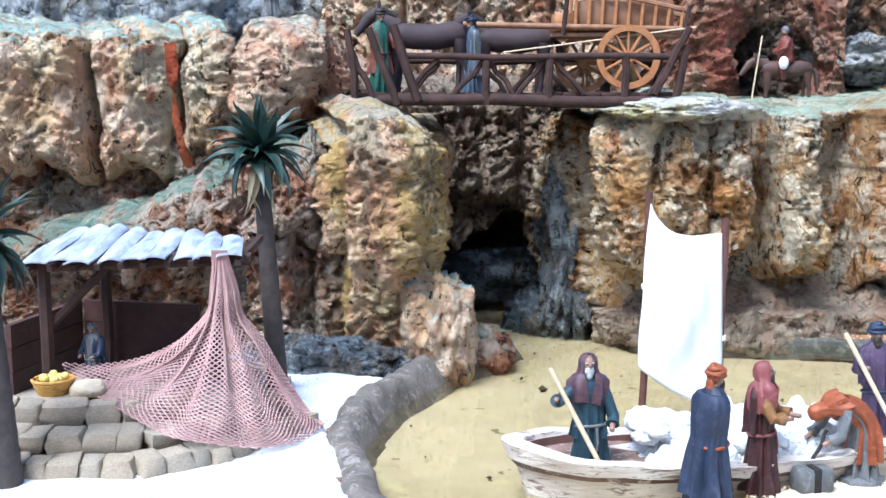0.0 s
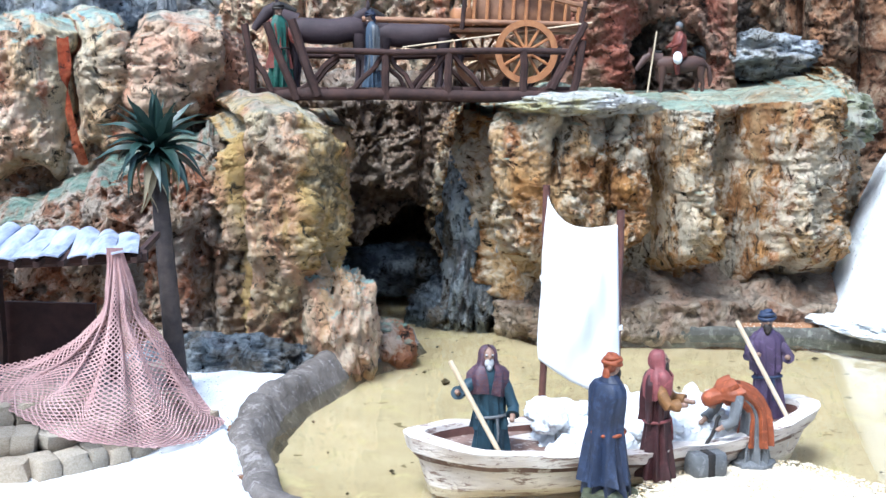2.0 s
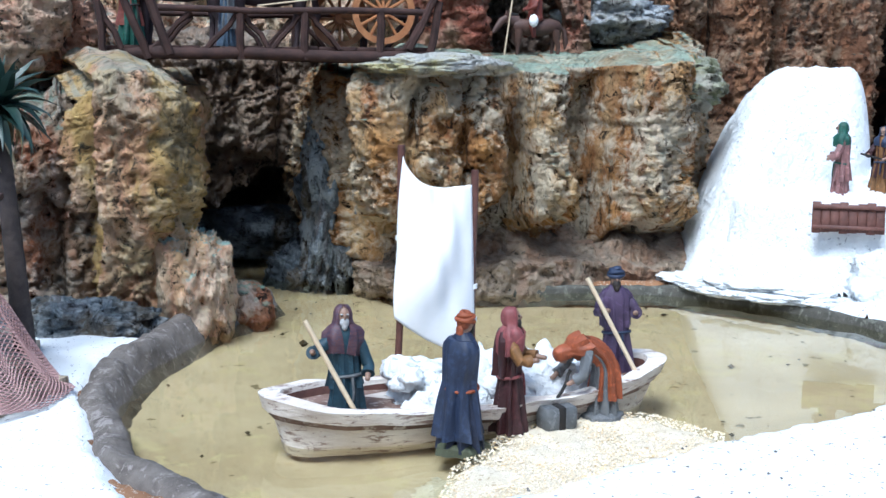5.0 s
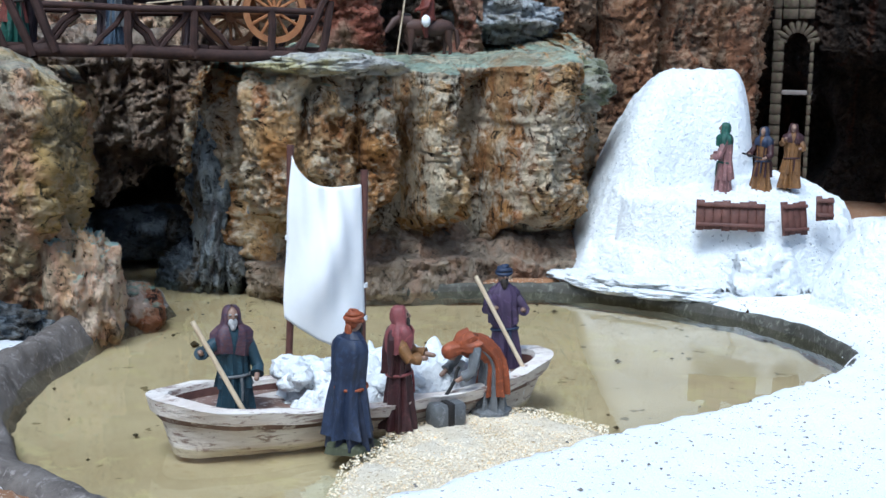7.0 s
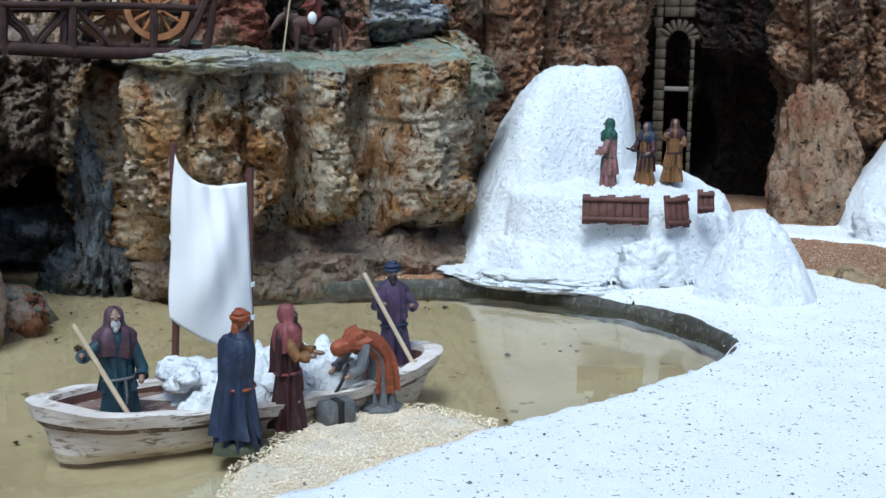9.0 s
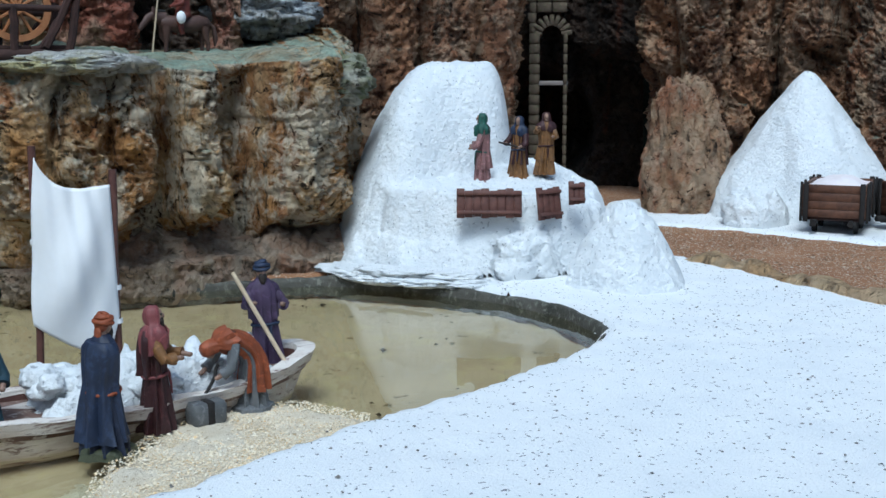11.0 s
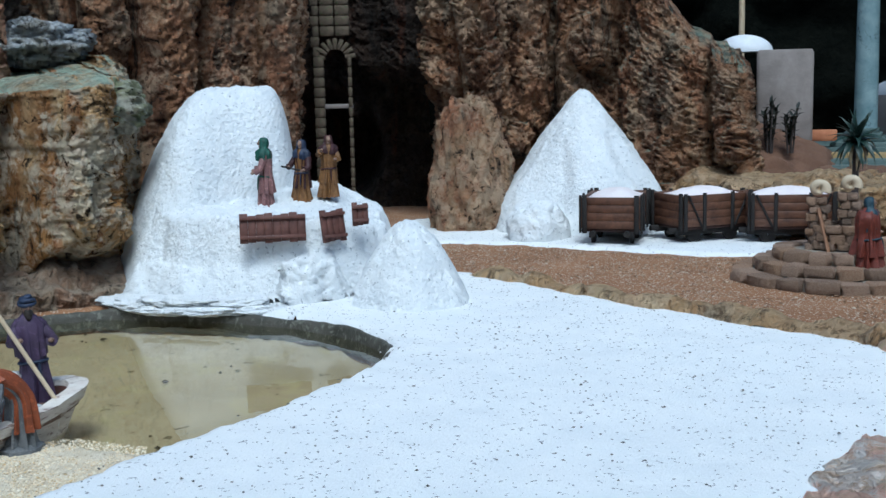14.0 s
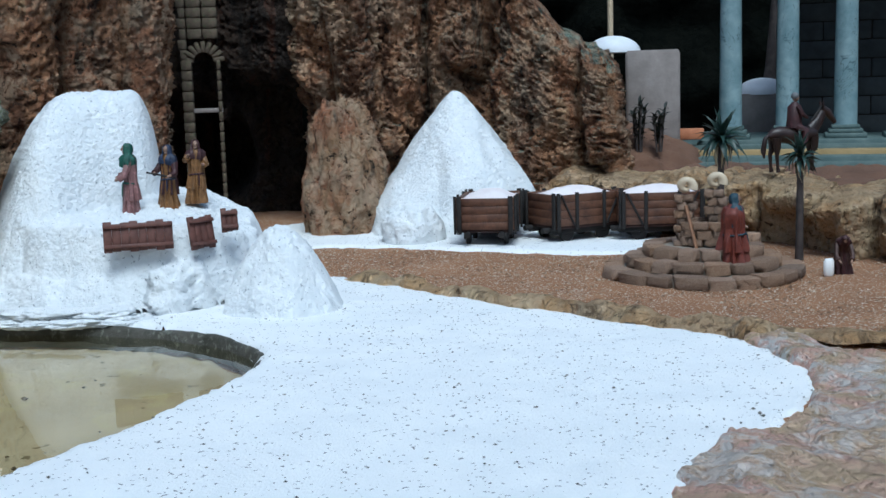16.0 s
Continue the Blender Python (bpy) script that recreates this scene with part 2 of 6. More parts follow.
def value_noise(p, seed=0):
    i = np.floor(p)
    w = p - i
    w = w * w * w * (w * (w * 6 - 15) + 10)
    out = np.zeros(p.shape[:-1])
    for dx in (0, 1):
        for dy in (0, 1):
            for dz in (0, 1):
                k = np.abs(1 - dx - w[..., 0]) * np.abs(1 - dy - w[..., 1]) * np.abs(1 - dz - w[..., 2])
                out += k * lattice(i + np.array([dx, dy, dz]), seed)
    return out


TURN = np.array(Euler((0.61, 0.47, 0.83)).to_matrix())


def fbm(p, scale, octaves=4, gain=0.5, seed=0, ridged=False):
    out, a = 0.0, 1.0
    for o in range(octaves):
        p = p @ TURN
        v = value_noise(p * scale + 17.3 * o, seed + o)
        out = out + a * ((0.5 - np.abs(v)) * 1.6 if ridged else v)
        a, scale = a * gain, scale * 2.03
    return out


def smooth(a, b, v):
    k = np.clip((v - a) / (b - a), 0, 1)
    return k * k * (3 - 2 * k)


def inside_distance(px, py, poly):
    """Signed distance to a polygon's edge, positive inside."""
    poly = np.array(poly, float)
    best, odd = np.full(px.shape, 1e9), np.zeros(px.shape, bool)
    for a, b in zip(poly, np.roll(poly, -1, 0)):
        d = b - a
        k = np.clip(((px - a[0]) * d[0] + (py - a[1]) * d[1]) / (d @ d + 1e-12), 0, 1)
        best = np.minimum(best, np.hypot(px - a[0] - k * d[0], py - a[1] - k * d[1]))
        cross = ((a[1] > py) != (b[1] > py)) & (px < (b[0] - a[0]) * (py - a[1]) / (b[1] - a[1] + 1e-12) + a[0])
        odd ^= cross
    return np.where(odd, best, -best)


def grid_mesh(name, verts, material, keep=None, closed_u=False):
    """A mesh object from a grid of places (rows, columns, 3)."""
    nv, nu = verts.shape[:2]
    idx = np.arange(nv * nu).reshape(nv, nu)
    if closed_u:
        idx = np.concatenate([idx, idx[:, :1]], 1)
    faces = np.stack([idx[:-1, :-1], idx[:-1, 1:], idx[1:, 1:], idx[1:, :-1]], -1).reshape(-1, 4)
    if keep is not None:
        faces = faces[keep[faces].all(1)]
    used, back = np.unique(faces, return_inverse=True)
    me = bpy.data.meshes.new(name)
    me.from_pydata(verts.reshape(-1, 3)[used].tolist(), [], back.reshape(-1, 4).tolist())
    me.materials.append(material)
    me.shade_smooth()
    return new(name, me)


def resample(points, n, soften=0):
    pts = np.array(points, float)
    d = np.r_[0, np.cumsum(np.hypot(*np.diff(pts[:, :2], axis=0).T))]
    u = np.linspace(0, d[-1], n)
    out = np.stack([np.interp(u, d, pts[:, k]) for k in range(pts.shape[1])], 1)
    for _ in range(soften):
        out[1:-1] = (out[:-2] + 2 * out[1:-1] + out[2:]) / 4
    return out, u


def cliff(name, stations, low, material, step=0.013, foot=(0.4, 0.12), columns=(0.34, 0.10), rough=0.10, deep=1.0, rise=0.15, seed=1, dents=(), lean=0.0, label="", back=None, ragged=0.0, lobes=(), recess=0.2):
    """A rock face along stations (x, y, top), seen from the side to the right of travel, with a shelf behind its top."""
    length = np.hypot(*np.diff(np.array(stations)[:, :2], axis=0).T).sum()
    nu = max(12, int(length / step))
    st, u = resample(stations, nu, soften=int(0.09 / step) ** 2 // 2 + 2)
    t = np.gradient(st[:, :2], axis=0)
    t /= np.hypot(t[:, 0], t[:, 1])[:, None] + 1e-9
    n = np.stack([t[:, 1], -t[:, 0]], 1)
    high = st[:, 2].max()
    nv, nc = max(10, int((high - low) / step)), max(5, int(deep / (step * 2)))
    h = np.linspace(0, 1, nv)[:, None]
    foot_line = low + ragged * fbm(np.stack([u, 0 * u, 0 * u + seed], -1), 3.0, 3, 0.6, seed + 60)[None]
    z = foot_line + (st[None, :, 2] - foot_line) * h
    x = st[None, :, 0] + 0 * z
    y = st[None, :, 1] + 0 * z
    p = np.stack([x, y, z], -1)
    cw = value_noise(np.stack([u * 1.3, u * 0, u * 0], -1) + seed * 3.1, seed)
    cell = (u / columns[0] + 0.6 * cw)
    col = np.abs(np.sin(np.pi * cell)) ** 0.45 - 0.7
    cut = foot[0] * (1 + 0.55 * value_noise(np.stack([u * 2.2, u * 0, u * 0 + seed], -1), seed + 5))
    off = columns[1] * col[None, :] * (0.4 + 0.6 * smooth(0.0, 0.3, h)) - foot[1] * (1 - smooth(cut[None, :] - 0.07, cut[None, :] + 0.05, z - low))
    if lobes:
        deepest = recess * (1 - 0.55 * smooth(0.86, 1.0, h)) + 0 * z
        bulge = -deepest
        wander = 0.05 * fbm(np.stack([0 * x + seed, y * 0, z], -1) + x[..., None] * 0.7, 2.1, 3, 0.55, seed + 70)
        hang = 0.10 * fbm(p * np.array([1, 1, 0.2]), 4.0, 3, 0.55, seed + 72)
        for lx, ly, half_width, bottom, proud in lobes:
            at = u[np.argmin((st[:, 0] - lx) ** 2 + (st[:, 1] - ly) ** 2)]
            d = np.abs(u[None] - at + wander) / half_width
            k = np.clip((z - bottom + hang) / 0.16, 0, 1)
            bulge = np.maximum(bulge, -deepest + (deepest + proud) * np.clip(1 - d ** 3.2, 0, 1) ** 0.42 * np.sqrt(1 - (1 - k) ** 2))
        off = bulge - 0.03 * smooth(0.8, 1.0, h) ** 2
    off = off - lean * (z - low) + 0.06 * fbm(p, 1.5, 2, 0.5, seed)
    off = off - (0.04 if lobes else 0.10) * smooth(0.86, 1.0, h) ** 2
    off = off + rough * (0.55 * fbm(p * np.array([1, 1, 0.6]), 3.8, 2, 0.5, seed + 9) + 0.32 * fbm(p * np.array([1, 1, 0.8]), 9, 2, 0.6, seed + 20, True) + 0.30 * fbm(p * np.array([1, 1, 1.1]), 26, 3, 0.65, seed + 25, True))
    for dx, dy, dz, dr, dd in dents:
        off = off - dd * smooth(1.0, 0.55, np.sqrt(((x - dx) ** 2 + (y - dy) ** 2) + (z - dz) ** 2) / dr)
    face = p.copy()
    face[..., 0] += n[None, :, 0] * off
    face[..., 1] += n[None, :, 1] * off
    face[..., 2] += 0.03 * fbm(p + 7, 7, 3, 0.5, seed + 31)
    k = np.linspace(0, 1, nc + 1)[1:, None]
    last = face[-1][None]
    cap = np.repeat(last, nc, 0).copy()
    away = np.array(back if back else st[:, :2].mean(0), float)
    away /= np.hypot(*away)
    cap[..., 0] += away[0] * deep * k
    cap[..., 1] += away[1] * deep * k
    cap[..., 2] += rise * k + 0.04 * smooth(0, 0.2, k) + (0.025 if lobes else 0.05) * fbm(cap, 4, 3, 0.5, seed + 40)
    ob = grid_mesh(name, np.concatenate([face, cap], 0), material)
    return tagged(ob, label, "rock", kind="structure")


def boulder(name, centre, size, material, seed=3, rough=0.25, res=40, label="", turn=0.0):
    """A lumpy stone, rounded below into the ground."""
    th = np.linspace(0, np.pi, res)[:, None]
    ph = np.linspace(0, 2 * np.pi, res * 2, endpoint=False)[None]
    d = np.stack([np.sin(th) * np.cos(ph), np.sin(th) * np.sin(ph), np.cos(th) + 0 * ph], -1)
    r = 1 + rough * (0.7 * fbm(d + seed * 5.7, 1.6, 3, 0.5, seed) + 0.35 * fbm(d + seed, 5, 3, 0.5, seed + 3, True))
    v = np.sign(d) * np.abs(d) ** 0.95 * r[..., None] * np.array(size)
    c, s = math.cos(turn), math.sin(turn)
    v = np.stack([v[..., 0] * c - v[..., 1] * s, v[..., 0] * s + v[..., 1] * c, v[..., 2]], -1) + np.array(centre)
    return tagged(grid_mesh(name, v, material, closed_u=True), label, "rock")


def sweep(name, line, section, material, seed=1, wobble=0.0, n=200, closed=False):
    """A section (across, up) drawn along a line of places."""
    pts, u = resample(line, n, 8)
    t = np.gradient(pts[:, :2], axis=0)
    t /= np.hypot(t[:, 0], t[:, 1])[:, None] + 1e-9
    nrm = np.stack([t[:, 1], -t[:, 0]], 1)
    sec = np.array(section, float)
    v = np.zeros((len(sec), n, 3))
    v[..., 0] = pts[None, :, 0] + nrm[None, :, 0] * sec[:, :1]
    v[..., 1] = pts[None, :, 1] + nrm[None, :, 1] * sec[:, :1]
    v[..., 2] = pts[None, :, 2] + sec[:, 1:]
    v += wobble * np.stack([fbm(v, 5, 3, 0.5, seed), fbm(v, 5, 3, 0.5, seed + 1), fbm(v, 7, 3, 0.5, seed + 2)], -1)
    return grid_mesh(name, v, material)


# ---- ground, pool, salt ----
POOL_EDGE = [(-0.15, 3.3), (-0.3, 3.97), (-0.28, 4.18), (-0.15, 4.73), (0.02, 5.13), (0.18, 5.42), (0.21, 5.62), (0.15, 6.11), (0.09, 6.71), (0.08, 7.43), (0.31, 7.38), (0.58, 7.1), (0.73, 6.9), (0.83, 6.62), (0.88, 6.19), (1.0, 5.89), (1.413, 5.785), (1.954, 5.723), (2.359, 5.607), (2.725, 5.192), (2.953, 4.795), (3.055, 4.41), (3.024, 4.088), (2.921, 3.88), (2.717, 3.711), (2.35, 3.53), (2.1, 3.42), (1.85, 3.33), (1.53, 3.22), (1.2, 3.05), (0.87, 2.9), (0.5, 2.8), (0.15, 2.9)]
SALT_RIGHT = [(0.3, 2.3), (0.6, 2.8), (0.87, 2.9), (1.2, 3.05), (1.53, 3.22), (1.85, 3.33), (2.1, 3.42), (2.35, 3.53), (2.717, 3.711), (2.921, 3.88), (3.034, 4.088), (3.075, 4.41), (2.983, 4.795), (2.745, 5.212), (2.389, 5.646), (2.2, 6.3), (3.2, 7.0), (4.6, 6.6), (4.34, 5.67), (4.49, 5.25), (4.5, 4.44), (4.5, 3.82), (4.59, 3.32), (4.59, 2.87), (4.54, 2.55), (4.26, 2.05), (3.99, 1.87), (3.54, 1.72), (3.14, 1.67), (2.6, 1.2), (0.5, 1.2)]
SALT_LEFT = [(-3.0, 2.6), (-0.12, 2.9), (-0.28, 3.4), (-0.38, 3.95), (-0.38, 4.2), (-0.32, 4.5), (-0.20, 4.76), (-0.5, 5.05), (-1.0, 5.0), (-3.0, 5.0)]
SALT_CARTS = [(4.75, 6.75), (5.2, 6.35), (5.58, 5.58), (5.98, 4.72), (6.25, 4.4), (7.2, 5.0), (7.6, 6.5), (6.5, 7.8), (5.6, 7.7)]
SHORE = [(0.55, 2.75), (0.72, 3.2), (0.95, 3.5), (1.25, 3.68), (1.5, 3.62), (1.66, 3.35), (1.55, 3.1), (1.2, 2.9), (0.9, 2.7)]


def sheet(x0, x1, y0, y1, step):
    return np.meshgrid(np.arange(x0, x1, step), np.arange(y0, y1, step))


def layer(name, poly, box, step, material, low, high, slope, relief, seed, label, category, inset=0.0):
    """A bed of loose stuff that thins out and dips under the ground past its edge."""
    gx, gy = sheet(*box, step)
    p = np.stack([gx, gy, 0 * gx], -1)
    d = inside_distance(gx, gy, poly) - inset + 0.02 * fbm(p, 9, 4, 0.6, seed)
    z = low + (high - low) * smooth(-0.5, 1.0, d / slope) + relief * fbm(p, 6, 4, 0.55, seed + 2)
    keep = (d > -slope).ravel()
    return tagged(grid_mesh(name, np.stack([gx, gy, z], -1), material, keep), label, category, kind="structure")


def lay_ground():
    gx, gy = sheet(-3.2, 8.2, 0.6, 9.0, 0.045)
    p = np.stack([gx, gy, 0 * gx], -1)
    d = inside_distance(gx, gy, POOL_EDGE)
    z = 0.045 + 0.008 * fbm(p, 4, 4, 0.5, 2)
    z = z + (-0.085 - z) * smooth(-0.12, -0.02, d)
    ground = tagged(grid_mesh("ground", np.stack([gx, gy, z], -1), GRAVEL), "reddish brown gravel path with pale chippings", "gravel", kind="structure")
    s = 400.0
    ring = [(-s, -s), (s, -s), (s, s), (-s, s)], [(-3.2, 0.6), (8.15, 0.6), (8.15, 8.95), (-3.2, 8.95)]
    me = bpy.data.meshes.new("far_ground")
    me.from_pydata([(x, y, 0.0) for x, y in ring[0]] + [(x, y, 0.04) for x, y in ring[1]], [], [(k, (k + 1) % 4, 4 + (k + 1) % 4, 4 + k) for k in range(4)])
    me.materials.append(SOIL)
    far = tagged(new("ground", me), "bare brown soil round the display", "soil", kind="structure")
    layer("pool_floor", POOL_EDGE, (-0.5, 3.2, 2.5, 7.7), 0.04, POOL, -0.10, -0.05, 0.05, 0.006, 4, "shallow sandy pool bed with brown blotches", "pool")
    layer("salt_ground", SALT_RIGHT, (0.2, 4.8, 1.0, 7.2), 0.03, SALT, 0.0, 0.062, 0.03, 0.005, 6, "bed of white salt with dark specks", "salt", 0.032)
    layer("salt_ground", SALT_LEFT, (-3.1, -0.1, 2.5, 5.2), 0.03, SALT, 0.0, 0.075, 0.05, 0.006, 7, "bright white salt ground round the hut", "salt")
    layer("salt_ground", SALT_CARTS, (4.6, 7.7, 4.2, 7.9), 0.03, SALT, 0.0, 0.065, 0.05, 0.004, 8, "white salt spread under the wagons", "salt")
    layer("shore", SHORE, (0.4, 1.9, 2.6, 3.9), 0.02, SAND, -0.05, 0.02, 0.09, 0.008, 9, "pale gritty shore spilling into the pool", "grit")
    me = bpy.data.meshes.new("water")
    me.from_pydata([(x, y, 0) for x, y in [(-0.6, 2.4), (3.4, 2.4), (3.4, 7.8), (-0.6, 7.8)]], [], [(0, 1, 2, 3)])
    me.materials.append(WATER)
    tagged(new("water", me), "still shallow pond water, clear and greenish", "water", kind="structure")


lay_ground()
KERB_SECTION = [(-0.125, -0.085), (-0.075, 0.0), (-0.055, 0.05), (-0.04, 0.075), (0.0, 0.085), (0.04, 0.075), (0.055, 0.05), (0.075, 0.0), (0.125, -0.085)]
tagged(sweep("kerb", [(0.28, 5.75, 0.02), (0.13, 5.43, 0.02), (-0.05, 5.12, 0.02), (-0.20, 4.74, 0.02), (-0.33, 4.3, 0.01), (-0.36, 3.95, 0), (-0.24, 3.4, -0.02), (-0.05, 3.08, -0.03), (0.2, 2.85, -0.05)],
             KERB_SECTION, KERB, 3, 0.020), "grey rounded concrete kerb round the pool", "kerb", kind="structure")
tagged(sweep("kerb", [(0.98, 6.0, -0.006), (1.05, 5.9, -0.006), (1.413, 5.825, -0.006), (1.954, 5.773, -0.006), (2.389, 5.646, -0.006), (2.765, 5.211, -0.006), (2.993, 4.795, -0.006), (3.095, 4.41, -0.006), (3.064, 4.089, -0.006), (2.951, 3.849, -0.012), (2.716, 3.67, -0.02), (2.35, 3.49, -0.045), (2.0, 3.34, -0.05)],
             [(a * 0.30, b * 0.62) for a, b in KERB_SECTION], KERB_DARK, 5, 0.010), "thin dark concrete kerb dusted with salt", "kerb", kind="structure")

# ---- rock faces ----
cliff("rock_cliff", [(-3.6, 5.9, 1.52), (-2.3, 5.95, 1.54), (-1.8, 6.0, 1.55), (-1.12, 6.02, 1.55), (-1.0, 6.3, 1.55)], 0.74, ROCK_LEFT, rough=0.085, deep=1.0, rise=0.10, seed=3, recess=0.30,
      lobes=[(-3.15, 5.93, 0.26, 0.90, 0.05), (-2.62, 5.94, 0.26, 0.90, 0.04), (-2.07, 5.98, 0.26, 0.88, 0.06), (-1.57, 6.0, 0.225, 0.86, 0.05), (-1.18, 6.02, 0.155, 0.86, 0.03)], label="cream painted rock columns with a turquoise ledge")
cliff("rock_cliff", [(-1.06, 6.4, 1.50), (-1.02, 6.05, 1.54), (-0.92, 5.90, 1.57), (-0.72, 5.90, 1.57), (-0.54, 6.08, 1.50), (-0.46, 6.5, 1.42), (-0.42, 7.2, 1.40)], 0.74, ROCK_PINK, rough=0.085, deep=1.0, rise=0.08, seed=4, recess=0.26, back=(-0.1, 1),
      lobes=[(-0.80, 5.90, 0.27, 1.08, 0.10), (-0.50, 6.3, 0.26, 1.16, 0.05), (-0.43, 6.9, 0.4, 0.9, 0.05)], label="salmon pink painted rock bulge beside the bridge")
cliff("rock_cliff", [(-3.6, 6.15, 0.98), (-1.8, 6.2, 0.98), (-0.9, 6.15, 1.25), (-0.5, 6.25, 1.3), (-0.36, 6.6, 1.3), (-0.3, 7.3, 1.3)], 0.2, ROCK_LOW, columns=(0.5, 0.06), foot=(0.1, 0.0), rough=0.10, deep=0.2, rise=0.0, seed=6, label="dark brown hollow rock under the cream columns")
cliff("rock_cliff", [(-0.75, 7.15, 2.6), (-0.3, 6.95, 2.6), (0.2, 6.98, 2.6), (0.75, 6.9, 2.6), (1.15, 6.95, 2.6), (1.5, 7.2, 2.6)], 1.20, ROCK_LEFT, rough=0.11, deep=0.5, seed=37, recess=0.2,
      lobes=[(-0.5, 7.05, 0.24, 0.9, 0.0), (-0.05, 6.96, 0.2, 0.9, 0.03), (0.42, 6.95, 0.24, 0.9, 0.0), (0.92, 6.92, 0.24, 0.9, 0.04), (1.33, 7.05, 0.2, 0.9, 0.0)], label="pale cream rock wall behind the bridge")
red_rib = sweep("painted_rib", [(-1.36, 5.93, 1.50), (-1.35, 5.90, 1.3), (-1.34, 5.905, 1.15), (-1.31, 5.94, 0.98), (-1.295, 5.99, 0.88)], [(-0.030, 0.01), (-0.010, 0), (0.010, 0), (0.030, 0.01)], ROCK_STAIN, 4, 0.006, 60)
tagged(red_rib, "orange red painted streak down the rock", "rock", kind="structure")
cliff("rock_cliff", [(-4.2, 6.9, 2.2), (-1.9, 6.9, 2.1), (-0.6, 7.3, 2.2)], 1.2, ROCK_GREY, step=0.035, deep=1.0, seed=5, label="grey painted rock above the turquoise ledge")
cliff("rock_cliff", [(-2.9, 5.5, 0.34), (-2.2, 5.4, 0.45), (-1.55, 5.32, 0.62), (-1.24, 5.30, 0.76), (-0.88, 5.26, 0.92), (-0.55, 5.26, 1.03), (-0.3, 5.5, 1.06)], 0.0, ROCK_LOW, rough=0.11, deep=0.95, rise=0.05, seed=8, lean=0.06, recess=0.13, back=(-0.1, 1),
      lobes=[(-2.5, 5.45, 0.3, 0.25, 0.02), (-1.95, 5.37, 0.3, 0.34, 0.03), (-1.45, 5.31, 0.26, 0.40, 0.04), (-1.03, 5.28, 0.24, 0.52, 0.05), (-0.64, 5.26, 0.20, 0.58, 0.04), (-0.80, 5.26, 0.16, -0.2, -0.04), (-0.42, 5.3, 0.12, -0.2, 0.0)], label="dark brown rock slope with pale crust behind the hut")
cliff("rock_cliff", [(-0.66, 5.5, 0.98), (-0.50, 5.16, 1.05), (-0.38, 5.07, 1.12), (-0.18, 5.07, 1.13), (-0.07, 5.22, 1.08), (-0.04, 5.6, 1.04), (-0.04, 6.3, 1.05), (-0.1, 7.4, 1.1)], 0.0, ROCK_BLUFF, rough=0.09, deep=2.0, rise=0.12, seed=9, lean=0.03, recess=0.15, back=(-0.25, 1),
      lobes=[(-0.53, 5.2, 0.09, 0.62, 0.02), (-0.285, 5.06, 0.185, 0.40, 0.07), (-0.09, 5.20, 0.12, 0.50, 0.03), (-0.04, 5.65, 0.26, 0.32, 0.03), (-0.04, 6.3, 0.4, 0.3, 0.03), (-0.26, 5.07, 0.20, -0.3, -0.03)], label="yellow and ochre rock bluff beside the channel")
# top carried well above the view to block sky light from the cave
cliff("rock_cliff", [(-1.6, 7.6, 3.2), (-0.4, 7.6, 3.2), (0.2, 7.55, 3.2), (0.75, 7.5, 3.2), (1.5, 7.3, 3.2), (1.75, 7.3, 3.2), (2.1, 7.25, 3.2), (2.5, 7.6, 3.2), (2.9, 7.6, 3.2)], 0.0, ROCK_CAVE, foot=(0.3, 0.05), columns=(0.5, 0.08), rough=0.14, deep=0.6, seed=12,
      dents=[(0.24, 7.5, 0.42, 0.22, 0.5), (0.57, 7.5, 0.62, 0.2, 0.4)], label="brown rock wall at the back of the cave, darkened for its shade")
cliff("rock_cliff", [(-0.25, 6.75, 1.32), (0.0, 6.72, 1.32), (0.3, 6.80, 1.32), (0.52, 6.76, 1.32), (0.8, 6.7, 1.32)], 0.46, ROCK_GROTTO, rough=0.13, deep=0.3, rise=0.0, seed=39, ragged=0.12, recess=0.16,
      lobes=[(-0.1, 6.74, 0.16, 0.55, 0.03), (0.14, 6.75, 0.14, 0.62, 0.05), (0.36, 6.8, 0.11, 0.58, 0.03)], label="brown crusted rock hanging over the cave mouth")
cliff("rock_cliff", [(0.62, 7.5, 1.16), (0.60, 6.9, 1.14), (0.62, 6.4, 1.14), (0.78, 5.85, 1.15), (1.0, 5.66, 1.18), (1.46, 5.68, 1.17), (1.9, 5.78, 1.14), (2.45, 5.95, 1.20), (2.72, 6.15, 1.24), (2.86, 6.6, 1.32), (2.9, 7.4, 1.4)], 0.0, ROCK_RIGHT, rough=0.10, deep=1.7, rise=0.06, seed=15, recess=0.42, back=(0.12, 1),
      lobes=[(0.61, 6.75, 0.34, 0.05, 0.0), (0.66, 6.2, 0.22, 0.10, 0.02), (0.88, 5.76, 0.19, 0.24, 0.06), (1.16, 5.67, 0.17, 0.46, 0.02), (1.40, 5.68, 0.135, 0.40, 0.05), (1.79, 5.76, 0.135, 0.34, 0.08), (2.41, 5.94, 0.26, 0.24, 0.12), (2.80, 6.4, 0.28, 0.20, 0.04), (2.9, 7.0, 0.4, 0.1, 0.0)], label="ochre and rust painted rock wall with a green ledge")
cliff("rock_apron", [(0.80, 6.1, 0.14), (0.92, 5.92, 0.15), (1.15, 5.80, 0.17), (1.5, 5.79, 0.19), (1.95, 5.80, 0.18), (2.35, 5.84, 0.14), (2.6, 5.9, 0.10)], -0.04, ROCK_APRON, foot=(0.02, 0), columns=(0.9, 0.02), rough=0.07, deep=0.4, rise=0.10, seed=17, label="smooth pinkish rock apron above the kerb")
